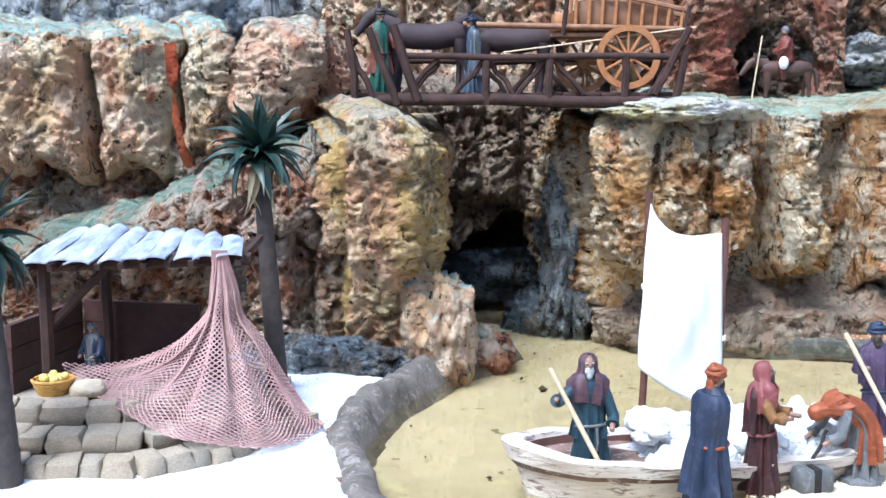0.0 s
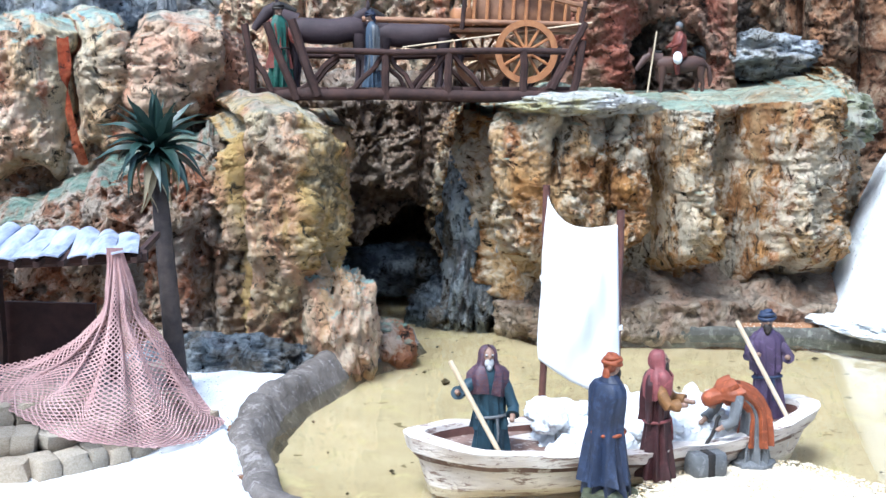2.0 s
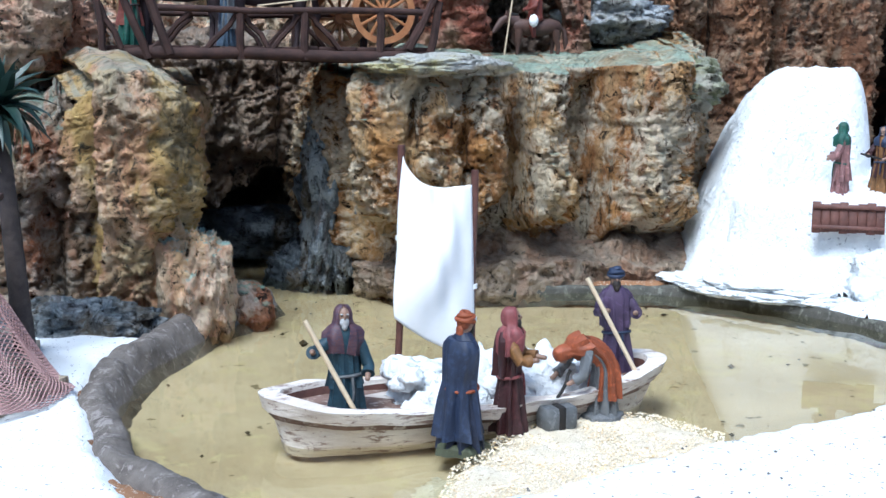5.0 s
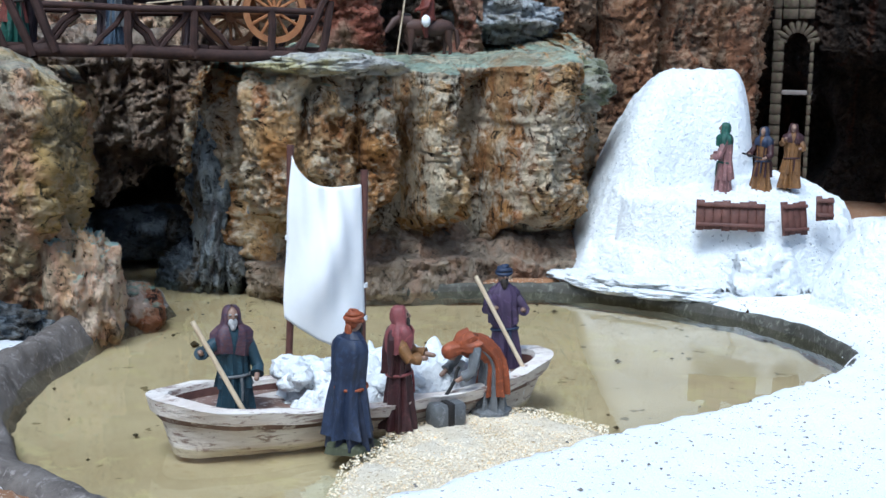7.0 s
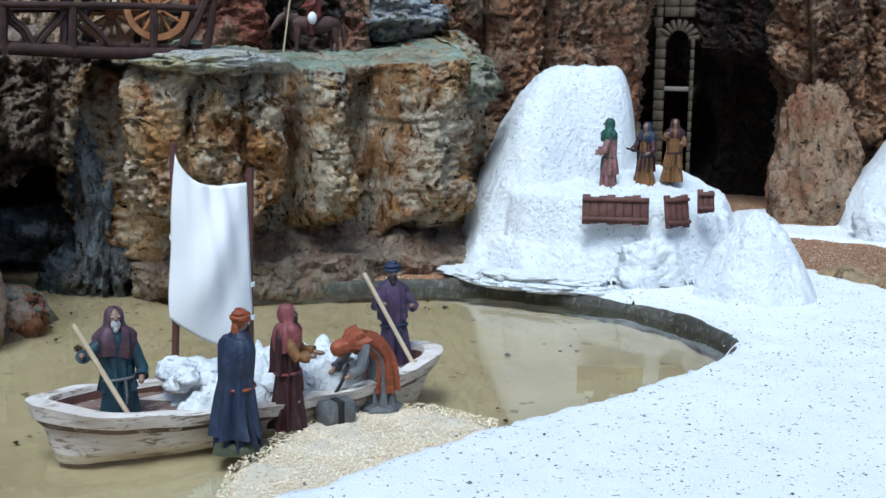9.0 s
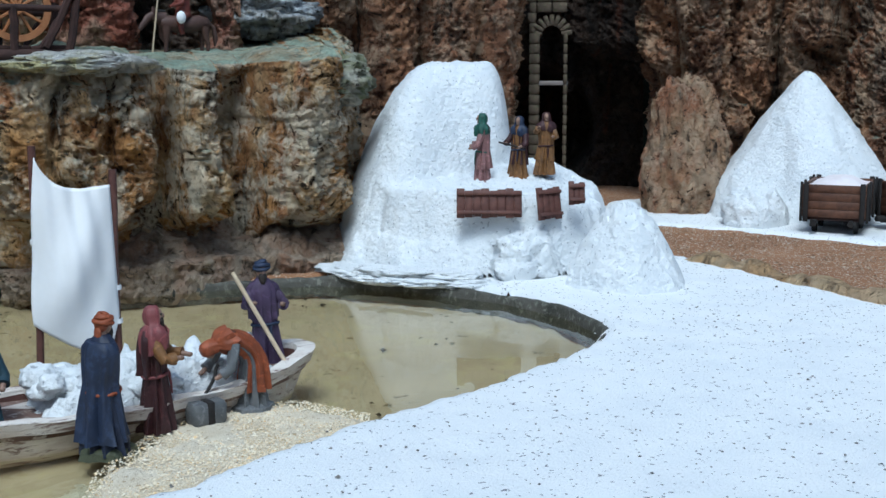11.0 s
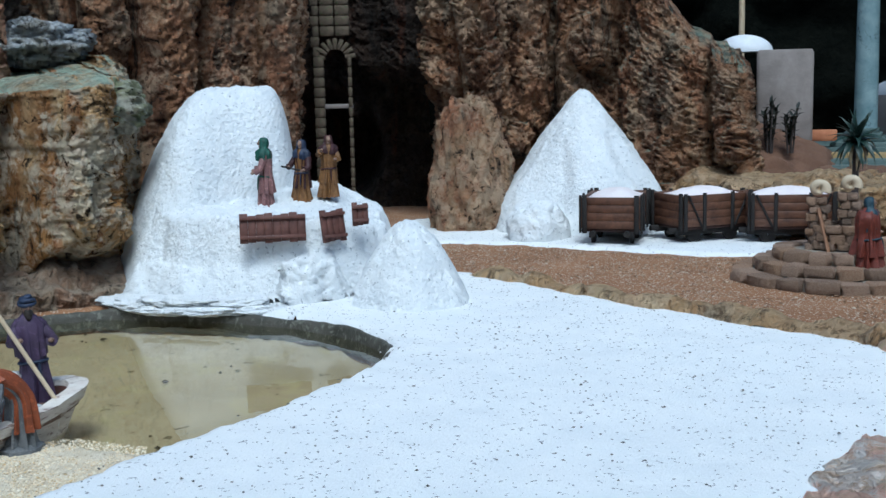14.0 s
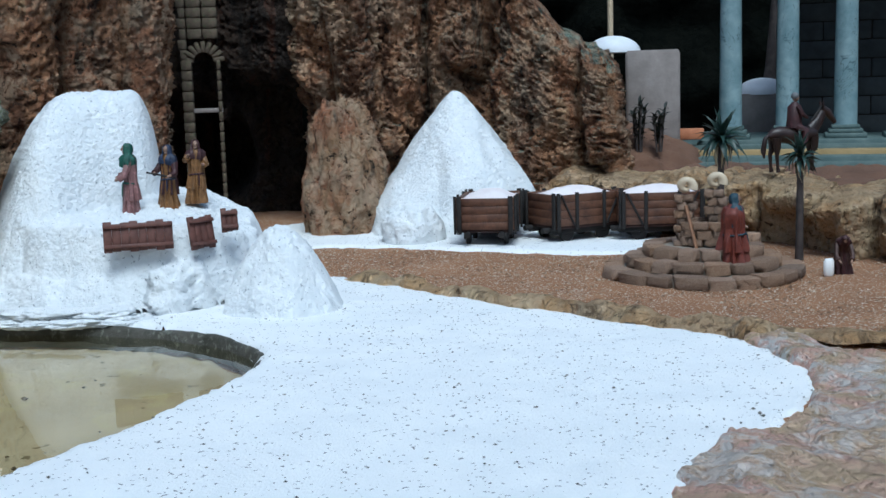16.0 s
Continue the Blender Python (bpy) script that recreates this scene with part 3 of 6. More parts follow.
cliff("rock_cliff", [(1.25, 7.0, 1.9), (1.55, 6.9, 2.3), (1.8, 7.1, 2.3), (2.1, 7.1, 2.3), (2.35, 6.95, 2.2)], 1.0, ROCK_NICHE, foot=(0.1, 0.0), columns=(0.5, 0.08), deep=0.6, seed=18, dents=[(1.95, 7.05, 1.4, 0.32, 0.3)], label="red brown rock niche above the ledge")
# from here the unseen tops are raised to keep sky light out
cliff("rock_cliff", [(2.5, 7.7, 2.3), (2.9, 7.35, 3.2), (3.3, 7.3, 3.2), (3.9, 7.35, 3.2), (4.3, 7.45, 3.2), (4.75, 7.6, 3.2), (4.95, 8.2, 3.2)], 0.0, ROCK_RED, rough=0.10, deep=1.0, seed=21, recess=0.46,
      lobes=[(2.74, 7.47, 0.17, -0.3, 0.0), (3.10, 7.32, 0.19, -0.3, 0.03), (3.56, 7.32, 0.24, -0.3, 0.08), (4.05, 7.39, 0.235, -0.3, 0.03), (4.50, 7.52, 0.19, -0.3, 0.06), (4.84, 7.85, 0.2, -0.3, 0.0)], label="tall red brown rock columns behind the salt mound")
cliff("rock_cliff", [(4.6, 10.5, 3.4), (5.6, 9.6, 3.4), (6.6, 8.6, 3.4)], 0.0, ROCK_SHADED, step=0.04, foot=(0.3, 0.0), columns=(0.45, 0.12), deep=0.8, seed=24, dents=[(5.9, 9.3, 0.6, 0.6, 0.8)], label="rock passage coloured near black for its deep shade")
cliff("rock_cliff", [(7.0, 9.2, 3.0), (6.3, 8.0, 3.0), (6.08, 7.3, 3.0), (6.4, 7.05, 2.9), (6.8, 6.75, 2.7), (7.02, 6.25, 1.85), (7.14, 5.92, 1.40), (7.26, 5.58, 1.26), (7.5, 5.6, 1.2), (7.9, 6.3, 1.2)], 0.0, ROCK_RED, rough=0.12, deep=0.8, seed=27, lean=0.03, recess=0.32,
      lobes=[(6.3, 8.0, 0.4, -0.3, 0.0), (6.10, 7.25, 0.24, 0.92, 0.12), (6.44, 7.02, 0.18, 0.80, 0.05), (6.78, 6.72, 0.15, 1.20, 0.05), (6.74, 6.78, 0.13, -0.3, -0.10), (6.99, 6.30, 0.22, 0.42, 0.06), (7.06, 6.1, 0.26, -0.3, 0.02), (7.23, 5.66, 0.15, 0.46, 0.08), (7.6, 5.8, 0.3, -0.3, 0.0)], label="red brown rock wall behind the salt cone")
# overhang takes the near-black rock too, its shade set by colour
cliff("rock_cliff", [(5.55, 9.2, 3.2), (5.62, 8.6, 3.2), (5.72, 8.1, 3.2), (5.85, 7.7, 3.2)], 1.15, ROCK_SHADED, rough=0.13, deep=0.9, seed=28, ragged=0.22, recess=0.28,
      lobes=[(5.6, 8.8, 0.22, 1.5, 0.0), (5.66, 8.35, 0.20, 1.3, 0.04), (5.78, 7.9, 0.2, 1.2, 0.04)], label="overhanging rock above the passage, shade put into its colour")
cliff("rock_cliff", [(5.95, 7.9, 3.2), (5.80, 7.5, 3.2), (5.86, 7.22, 3.2), (6.12, 7.05, 3.2), (6.4, 7.05, 3.2)], 0.45, ROCK_RED, rough=0.13, deep=0.9, seed=29, ragged=0.12, recess=0.20, back=(0.7, 0.7),
      lobes=[(5.82, 7.45, 0.22, 1.1, 0.02), (6.02, 7.11, 0.20, 0.66, 0.10), (6.3, 7.05, 0.16, 0.55, 0.02)], label="red brown rock above the passage boulder")
boulder("boulder", (5.84, 7.00, 0.34), (0.35, 0.28, 0.60), ROCK_PILLAR, 43, 0.26, 70, "pink brown boulder at the passage mouth", 0.4)
cliff("rock_cliff", [(7.0, 6.2, 0.42), (7.05, 5.75, 0.46), (7.0, 5.2, 0.42), (7.05, 4.6, 0.44), (7.0, 4.0, 0.42), (6.75, 3.5, 0.38), (6.8, 3.0, 0.42), (6.9, 2.2, 0.40)], 0.0, ROCK_SAND, rough=0.05, deep=1.6, rise=-0.06, seed=30, back=(0.9, 0.45), recess=0.16,
      lobes=[(7.05, 5.85, 0.22, 0.2, 0.03), (7.03, 5.4, 0.20, 0.12, 0.05), (7.02, 4.95, 0.22, 0.16, 0.02), (7.03, 4.45, 0.24, 0.1, 0.05), (6.95, 3.92, 0.24, 0.18, 0.03), (6.77, 3.45, 0.2, 0.14, 0.04), (6.8, 2.95, 0.24, 0.1, 0.05), (6.87, 2.4, 0.24, 0.15, 0.02)],
      label="low sandy rock terrace behind the well")


# ---- salt heaps ----
def salt_mound():
    """The big plastered salt mound with its shelf."""
    s, r = np.meshgrid(np.linspace(-0.95, 1.05, 190), np.linspace(-1.0, 0.9, 170))
    p = np.stack([s, r, 0 * s], -1)
    e = fbm(p, 3, 3, 0.5, 60)
    a = np.maximum(np.maximum((-0.08 - s) / 0.62, np.clip(s / 0.41, 0, 2) ** 3.6), 0)
    run = 0.98 - 0.56 * smooth(-0.55, 0.30, s)
    b = np.maximum(np.maximum((0.36 - r) / run, (r - 0.6) / 0.4), 0)
    q = np.hypot(a, b) + 0.04 * e
    peak = 1.12 * (1 - np.clip(q, 0, 1.2) ** 2.2)
    for _ in range(14):
        peak[1:-1, 1:-1] = (4 * peak[1:-1, 1:-1] + peak[:-2, 1:-1] + peak[2:, 1:-1] + peak[1:-1, :-2] + peak[1:-1, 2:]) / 8
    shelf = (0.45 + 0.10 * smooth(-0.4, 0.3, r)) * smooth(1.0, 0.80, ((np.abs(s - 0.26) / 0.74) ** 3 + (np.abs(r - 0.02) / 0.66) ** 3) ** (1 / 3) + 0.05 * e) * (1 - 0.26 * smooth(0.5, 0.9, s))
    low = 0.20 * smooth(1.0, 0.78, np.hypot((s - 0.06) / 0.68, (r + 0.10) / 0.62) + 0.10 * e)
    z = np.maximum(np.maximum(peak, shelf), low) + 0.05 + 0.014 * fbm(p, 9, 4, 0.6, 62) + 0.006 * fbm(p, 40, 2, 0.6, 66)
    keep = (np.maximum(np.maximum(peak, shelf), low) > 0.012).ravel()
    z = np.where(np.maximum(np.maximum(peak, shelf), low) < 0.02, 0.03, z)
    v = np.stack([3.2 + 0.866 * s + 0.5 * r, 5.85 - 0.5 * s + 0.866 * r, z], -1)
    return tagged(grid_mesh("salt_mound", v, SALT_HEAP, keep), "big white plastered salt mound with a shelf", "salt mound")


def salt_cone(x, y, radius, height, seed, label, bulge=0.08, power=0.5):
    k, ph = np.linspace(0, 1, 50)[:, None], np.linspace(0, 2 * np.pi, 80, endpoint=False)[None]
    d = np.stack([np.cos(ph) * k * 2, np.sin(ph) * k * 2, 0 * ph + seed + 0 * k], -1)
    e = 1 + 0.10 * fbm(d, 1.5, 3, 0.5, seed)
    rr = radius * (k + bulge * np.sin(np.pi * k)) * e
    kk = (np.sqrt(k ** 2 + 0.012) - 0.1095) / 0.8965
    z = 0.03 + height * (1 - power * kk ** 1.6 - (1 - power) * kk) + 0.012 * fbm(d, 6, 4, 0.55, seed + 1)
    v = np.stack([x + rr * np.cos(ph), y + rr * np.sin(ph), z + 0 * ph], -1)
    return tagged(grid_mesh("salt_cone", v, SALT_HEAP, closed_u=True), label, "salt heap")


salt_mound()
for i, (x, y, z, a, b, t) in enumerate(((2.50, 5.66, 0.075, 0.20, 0.10, -1.35), (2.58, 5.44, 0.060, 0.22, 0.10, -1.0), (2.74, 5.24, 0.060, 0.22, 0.10, -0.75), (2.93, 5.10, 0.055, 0.18, 0.09, -0.6), (2.66, 5.36, 0.100, 0.20, 0.09, -0.9), (2.86, 5.18, 0.095, 0.17, 0.08, -0.7))):
    tagged(boulder("salt_crust", (x, y, z), (a, b, 0.026), SALT_HEAP, 120 + i, 0.35, 26, "flat grey white slab of salt crust at the mound's foot", t), category="salt", group="salt crust slabs")
salt_cone(3.63, 4.69, 0.30, 0.455, 70, "small white salt cone with grey specks", 0.06, 0.75)
salt_cone(6.49, 6.45, 0.74, 1.07, 74, "tall white salt cone behind the wagons", -0.02, 0.30)


# ---- building blocks for things ----
class Geo:
    """Collects faces of one mesh; every piece carries a material slot."""

    def __init__(self):
        self.v, self.f, self.m = [], [], []

    def add(self, verts, faces, mat=0):
        k = len(self.v)
        self.v += [tuple(float(c) for c in q) for q in verts]
        self.f += [tuple(k + i for i in f) for f in faces]
        self.m += [mat] * len(faces)
        return self

    def loft(self, rings, mat=0, closed=True, caps=True):
        """Rings: arrays of equally many places."""
        rings = np.array(rings, float)
        a, b = rings.shape[:2]
        faces = []
        for i in range(a - 1):
            for j in range(b if closed else b - 1):
                faces.append((i * b + j, i * b + (j + 1) % b, (i + 1) * b + (j + 1) % b, (i + 1) * b + j))
        if caps and closed:
            faces.append(tuple(range(b - 1, -1, -1)))
            faces.append(tuple((a - 1) * b + j for j in range(b)))
        return self.add(rings.reshape(-1, 3), faces, mat)

    def tube(self, path, radii, mat=0, n=8, flat=1.0, fold=0.0, folds=9, start=0.0):
        """A round or flattened tube along a path; folds ripple its side."""
        path = np.array(path, float)
        radii = np.broadcast_to(np.array(radii, float), (len(path),)) if np.ndim(radii) < 2 else np.array(radii, float)
        t = np.gradient(path, axis=0)
        t /= np.linalg.norm(t, axis=1)[:, None] + 1e-9
        ref = np.array([0, 1.0, 0]) if abs(t[:, 1]).mean() < 0.8 else np.array([1.0, 0, 0])
        ph = np.linspace(0, 2 * np.pi, n, endpoint=False) + (math.pi / 4 if n == 4 else 0)
        radii = radii * (1.414 if n == 4 else 1)
        rings = []
        for i, (p, d) in enumerate(zip(path, t)):
            a = np.cross(ref, d)
            a /= np.linalg.norm(a) + 1e-9
            b = np.cross(d, a)
            rx, ry = (radii[i], radii[i] * flat) if radii.ndim == 1 else radii[i]
            w = 1 + fold * (1 - i / len(path)) * (np.sin(folds * ph + start + 0.12 * i) * 0.7 + np.sin((folds + 5) * ph - start - 0.2 * i) * 0.4)
            rings.append(p + np.outer(np.cos(ph) * w * rx, a) + np.outer(np.sin(ph) * w * ry, b))
        return self.loft(rings, mat)

    def ball(self, c, size, mat=0, n=10, m=7):
        rings = []
        for th in np.linspace(0.12, np.pi - 0.12, m):
            ph = np.linspace(0, 2 * np.pi, n, endpoint=False)
            rings.append(np.stack([c[0] + size[0] * np.sin(th) * np.cos(ph), c[1] + size[1] * np.sin(th) * np.sin(ph), c[2] - size[2] * np.cos(th) + 0 * ph], 1))
        return self.loft(rings, mat)

    def box(self, lo, hi, mat=0, bevel=0.0):
        (x0, y0, z0), (x1, y1, z1) = lo, hi
        b = bevel
        if b <= 0:
            v = [(x, y, z) for z in (z0, z1) for x, y in ((x0, y0), (x1, y0), (x1, y1), (x0, y1))]
            return self.add(v, [(3, 2, 1, 0), (4, 5, 6, 7), (0, 1, 5, 4), (1, 2, 6, 5), (2, 3, 7, 6), (3, 0, 4, 7)], mat)

        def ring(z, i):
            return [(x0 + i, y0 + b, z), (x0 + b, y0 + i, z), (x1 - b, y0 + i, z), (x1 - i, y0 + b, z), (x1 - i, y1 - b, z), (x1 - b, y1 - i, z), (x0 + b, y1 - i, z), (x0 + i, y1 - b, z)]
        return self.loft([ring(z0, b * 0.6), ring(z0 + b, 0), ring(z1 - b, 0), ring(z1, b * 0.6)], mat)

    def mesh(self, name, mats, flat=False):
        me = bpy.data.meshes.new(name)
        me.from_pydata(self.v, [], self.f)
        for k in mats if isinstance(mats, (list, tuple)) else [mats]:
            me.materials.append(k)
        me.polygons.foreach_set("material_index", self.m)
        if not flat:
            me.shade_smooth()
            me.set_sharp_from_angle(angle=radians(48))
        me.update()
        return me

    def put(self, name, mats, parent=None, label="", m=None, flat=False):
        ob = new(name, self.mesh(name, mats, flat))
        if m is not None:
            ob.matrix_basis = m
        if parent is not None:
            ob.parent = parent
        return tagged(ob, label)


def thing(name, m, label, category, group=""):
    ob = new(name)
    ob.empty_display_size = 0.05
    ob.matrix_basis = m
    return tagged(ob, label, category, group)


def beam(a, b, w, mat, name, parent, h=None, label="", wob=0.0, n=6, seed=0):
    """A hewn pole or board between two places."""
    a, b = np.array(a, float), np.array(b, float)
    k = np.linspace(0, 1, 7)[:, None]
    p = a + (b - a) * k
    p = p + wob * np.stack([value_noise(np.stack([k[:, 0] * 3 + seed, 0 * k[:, 0], 0 * k[:, 0] + j * 9.0], -1), seed + j) for j in range(3)], 1) * np.sin(np.pi * k)
    return Geo().tube(p, [[w / 2, (h or w) / 2]] * 7, 0, n).put(name, mat, parent, label)


def cloth_mat(name, c, k=0.6, rough=0.6):
    c = tuple(v * 0.62 for v in c)
    return plain(name, tuple(v * k for v in c), c, 16, rough, 60, 0.5, 0.004, worn=tuple(v * 1.35 + 0.004 for v in c))


SKIN = cloth_mat("painted_skin", (0.44, 0.27, 0.19), 0.6, 0.5)
BLUE, NAVY, TEAL = cloth_mat("blue_paint", (0.028, 0.046, 0.105)), cloth_mat("navy_paint", (0.02, 0.03, 0.07)), cloth_mat("teal_paint", (0.025, 0.075, 0.11))
MAROON, ROSE, ORANGE = cloth_mat("maroon_paint", (0.07, 0.018, 0.02)), cloth_mat("rose_paint", (0.34, 0.09, 0.09)), cloth_mat("orange_paint", (0.42, 0.10, 0.03))
PURPLE, GREEN, MUSTARD = cloth_mat("purple_paint", (0.10, 0.06, 0.13)), cloth_mat("green_paint", (0.02, 0.13, 0.09)), cloth_mat("mustard_paint", (0.30, 0.14, 0.04))
PALEPINK, REDROBE, GREYCL = cloth_mat("pale_pink_paint", (0.40, 0.20, 0.19)), cloth_mat("red_paint", (0.24, 0.05, 0.03)), cloth_mat("grey_paint", (0.22, 0.23, 0.24))
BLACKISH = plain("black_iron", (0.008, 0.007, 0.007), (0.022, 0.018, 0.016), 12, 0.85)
HORSE = plain("bay_coat", (0.010, 0.005, 0.004), (0.028, 0.012, 0.009), 10, 0.45)
MULE = plain("mule_coat", (0.020, 0.012, 0.014), (0.050, 0.030, 0.033), 8, 0.75)
MULEDARK = plain("donkey_coat", (0.045, 0.022, 0.017), (0.09, 0.045, 0.032), 8, 0.6)
BEARD = cloth_mat("grey_beard", (0.7, 0.7, 0.7))
STONE = plain("step_stone", (0.42, 0.35, 0.26), (0.60, 0.53, 0.43), 12, 0.85, 45, 0.9, 0.010, worn=(0.50, 0.42, 0.32), vary=0.22)
STONEROSE = plain("well_stone", (0.27, 0.165, 0.11), (0.42, 0.30, 0.22), 14, 0.85, 45, 0.9, 0.012, worn=(0.20, 0.15, 0.12), vary=0.40)
MORTAR = plain("mortar", (0.22, 0.19, 0.15), (0.36, 0.31, 0.25), 14, 0.95, 60, 0.8, 0.01)
NET = plain("net_twine", (0.34, 0.20, 0.19), (0.48, 0.31, 0.29), 10, 0.9)
ROOF = plain("roof_cloth", (0.15, 0.18, 0.27), (0.44, 0.47, 0.56), 7, 0.7, 40, 0.5, 0.004, stretch=(3, 0.6, 1))
WICKER = plain("wicker", (0.45, 0.22, 0.04), (0.62, 0.36, 0.09), 40, 0.7, 90, 0.8, 0.004)
FRUIT = plain("fruit", (0.60, 0.42, 0.08), (0.72, 0.58, 0.20), 12, 0.5)
LEAF = plain("palm_leaf", (0.009, 0.026, 0.020), (0.022, 0.050, 0.039), 9, 0.45, 50, 0.3, 0.002)
LEAFDRY = plain("dry_leaf", (0.26, 0.21, 0.12), (0.42, 0.35, 0.22), 9, 0.7)
TRUNK = plain("palm_trunk", (0.028, 0.022, 0.022), (0.065, 0.05, 0.045), 14, 0.8, 50, 0.8, 0.006)
def marble():
    """Painted pale blue marble with thin dark cracks."""
    m, nd, ln = nodes_of("blue_marble")
    c = coords(nd, ln)
    col = ramp(nd, ln, tex_noise(nd, ln, c, 5, 5, 0.65, 0.3), [(0.33, (0.12, 0.20, 0.22)), (0.64, (0.25, 0.34, 0.36))])
    crack = ramp(nd, ln, tex_noise(nd, ln, c, 4.5, 4, 0.6, 1.2), [(0.488, bw(0)), (0.50, bw(1)), (0.512, bw(0))])
    where = ramp(nd, ln, tex_noise(nd, ln, c, 2.2, 2, 0.5), [(0.50, bw(0)), (0.56, bw(0.9))])
    both = nd.new("ShaderNodeMath")
    both.operation = "MULTIPLY"
    ln.new(crack, both.inputs[0])
    ln.new(where, both.inputs[1])
    bs = nd["Principled BSDF"]
    ln.new(mix(nd, ln, both.outputs[0], col, (0.03, 0.06, 0.07)), bs.inputs["Base Color"])
    bs.inputs["Roughness"].default_value = 0.55
    return m


MARBLE = marble()
STEPBLUE = plain("step_teal", (0.055, 0.09, 0.085), (0.11, 0.15, 0.14), 6, 0.7)
STEPGOLD = plain("step_gold", (0.26, 0.18, 0.07), (0.36, 0.25, 0.11), 6, 0.7)
PLASTER = plain("plaster", (0.20, 0.17, 0.155), (0.28, 0.245, 0.225), 5, 0.85, 40, 0.5, 0.006)
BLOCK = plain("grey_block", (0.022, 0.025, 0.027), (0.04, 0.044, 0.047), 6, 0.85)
TERRACOTTA = plain("terracotta", (0.36, 0.13, 0.06), (0.46, 0.19, 0.09), 9, 0.8)
# foliage backdrop, almost black: the background's deep shade put into its colour
SHADED_HEDGE = plain("shaded_hedge", (0.0015, 0.0025, 0.002), (0.005, 0.006, 0.0045), 6, 0.95, 12, 1.0, 0.05)
SHADED_HEDGE.node_tree.nodes["Principled BSDF"].inputs["Specular IOR Level"].default_value = 0.05


SHAWL = plain("striped_shawl", (0.035, 0.016, 0.035), (0.10, 0.045, 0.05), 30, 0.6, 60, 0.5, 0.004, stretch=(1, 1, 3), worn=(0.05, 0.06, 0.10))
DARKHAIR = plain("dark_hair", (0.012, 0.008, 0.006), (0.03, 0.02, 0.014), 30, 0.6)


def headcloth(g, spine, hc, up, height, mat, drop, open_front=0.62):
    """A hood open at the face that widens into a shawl over the shoulders, with thickness and folds."""
    fore = np.array([0, -up[2], up[1]])
    levels = [(0.080, 0.012, 0.010), (0.074, 0.040, 0.012), (0.050, 0.062, 0.014), (0.012, 0.070, 0.014), (-0.030, 0.070, 0.010), (-0.062, 0.080, 0.006), (-0.085, 0.116, 0.004), (-0.12, 0.142, 0.004), (-0.12 - drop * 0.5, 0.146, 0.006), (-0.12 - drop, 0.140, 0.012)]
    gap = [0.0, 0.30, 0.9, 1.0, 0.95, 0.8, 0.55, 0.35, 0.2, 0.1]
    rings = []
    n = 34
    for i, ((rise, r, behind), w) in enumerate(zip(levels, gap)):
        c = hc + up * rise * height - fore * behind * height
        half = math.pi - w * open_front
        ph = np.linspace(-half, half, n)
        flat = 1.0 if i < 5 else 0.74
        ripple = 1 + (0.012 + 0.012 * i) * np.sin(ph * 6 + i * 0.5) + 0.008 * i * np.sin(ph * 11 - i)
        out = [c - fore * math.cos(t) * r * height * k * flat + np.array([1.0, 0, 0]) * math.sin(t) * r * height * k + up * 0.02 * height * (i > 7) * math.sin(t * 2.0 + 0.6) for t, k in zip(ph, ripple)]
        inn = [q + (c - q) * 0.12 for q in out]
        rings.append(out + inn[::-1])
    g.loft(rings, mat)


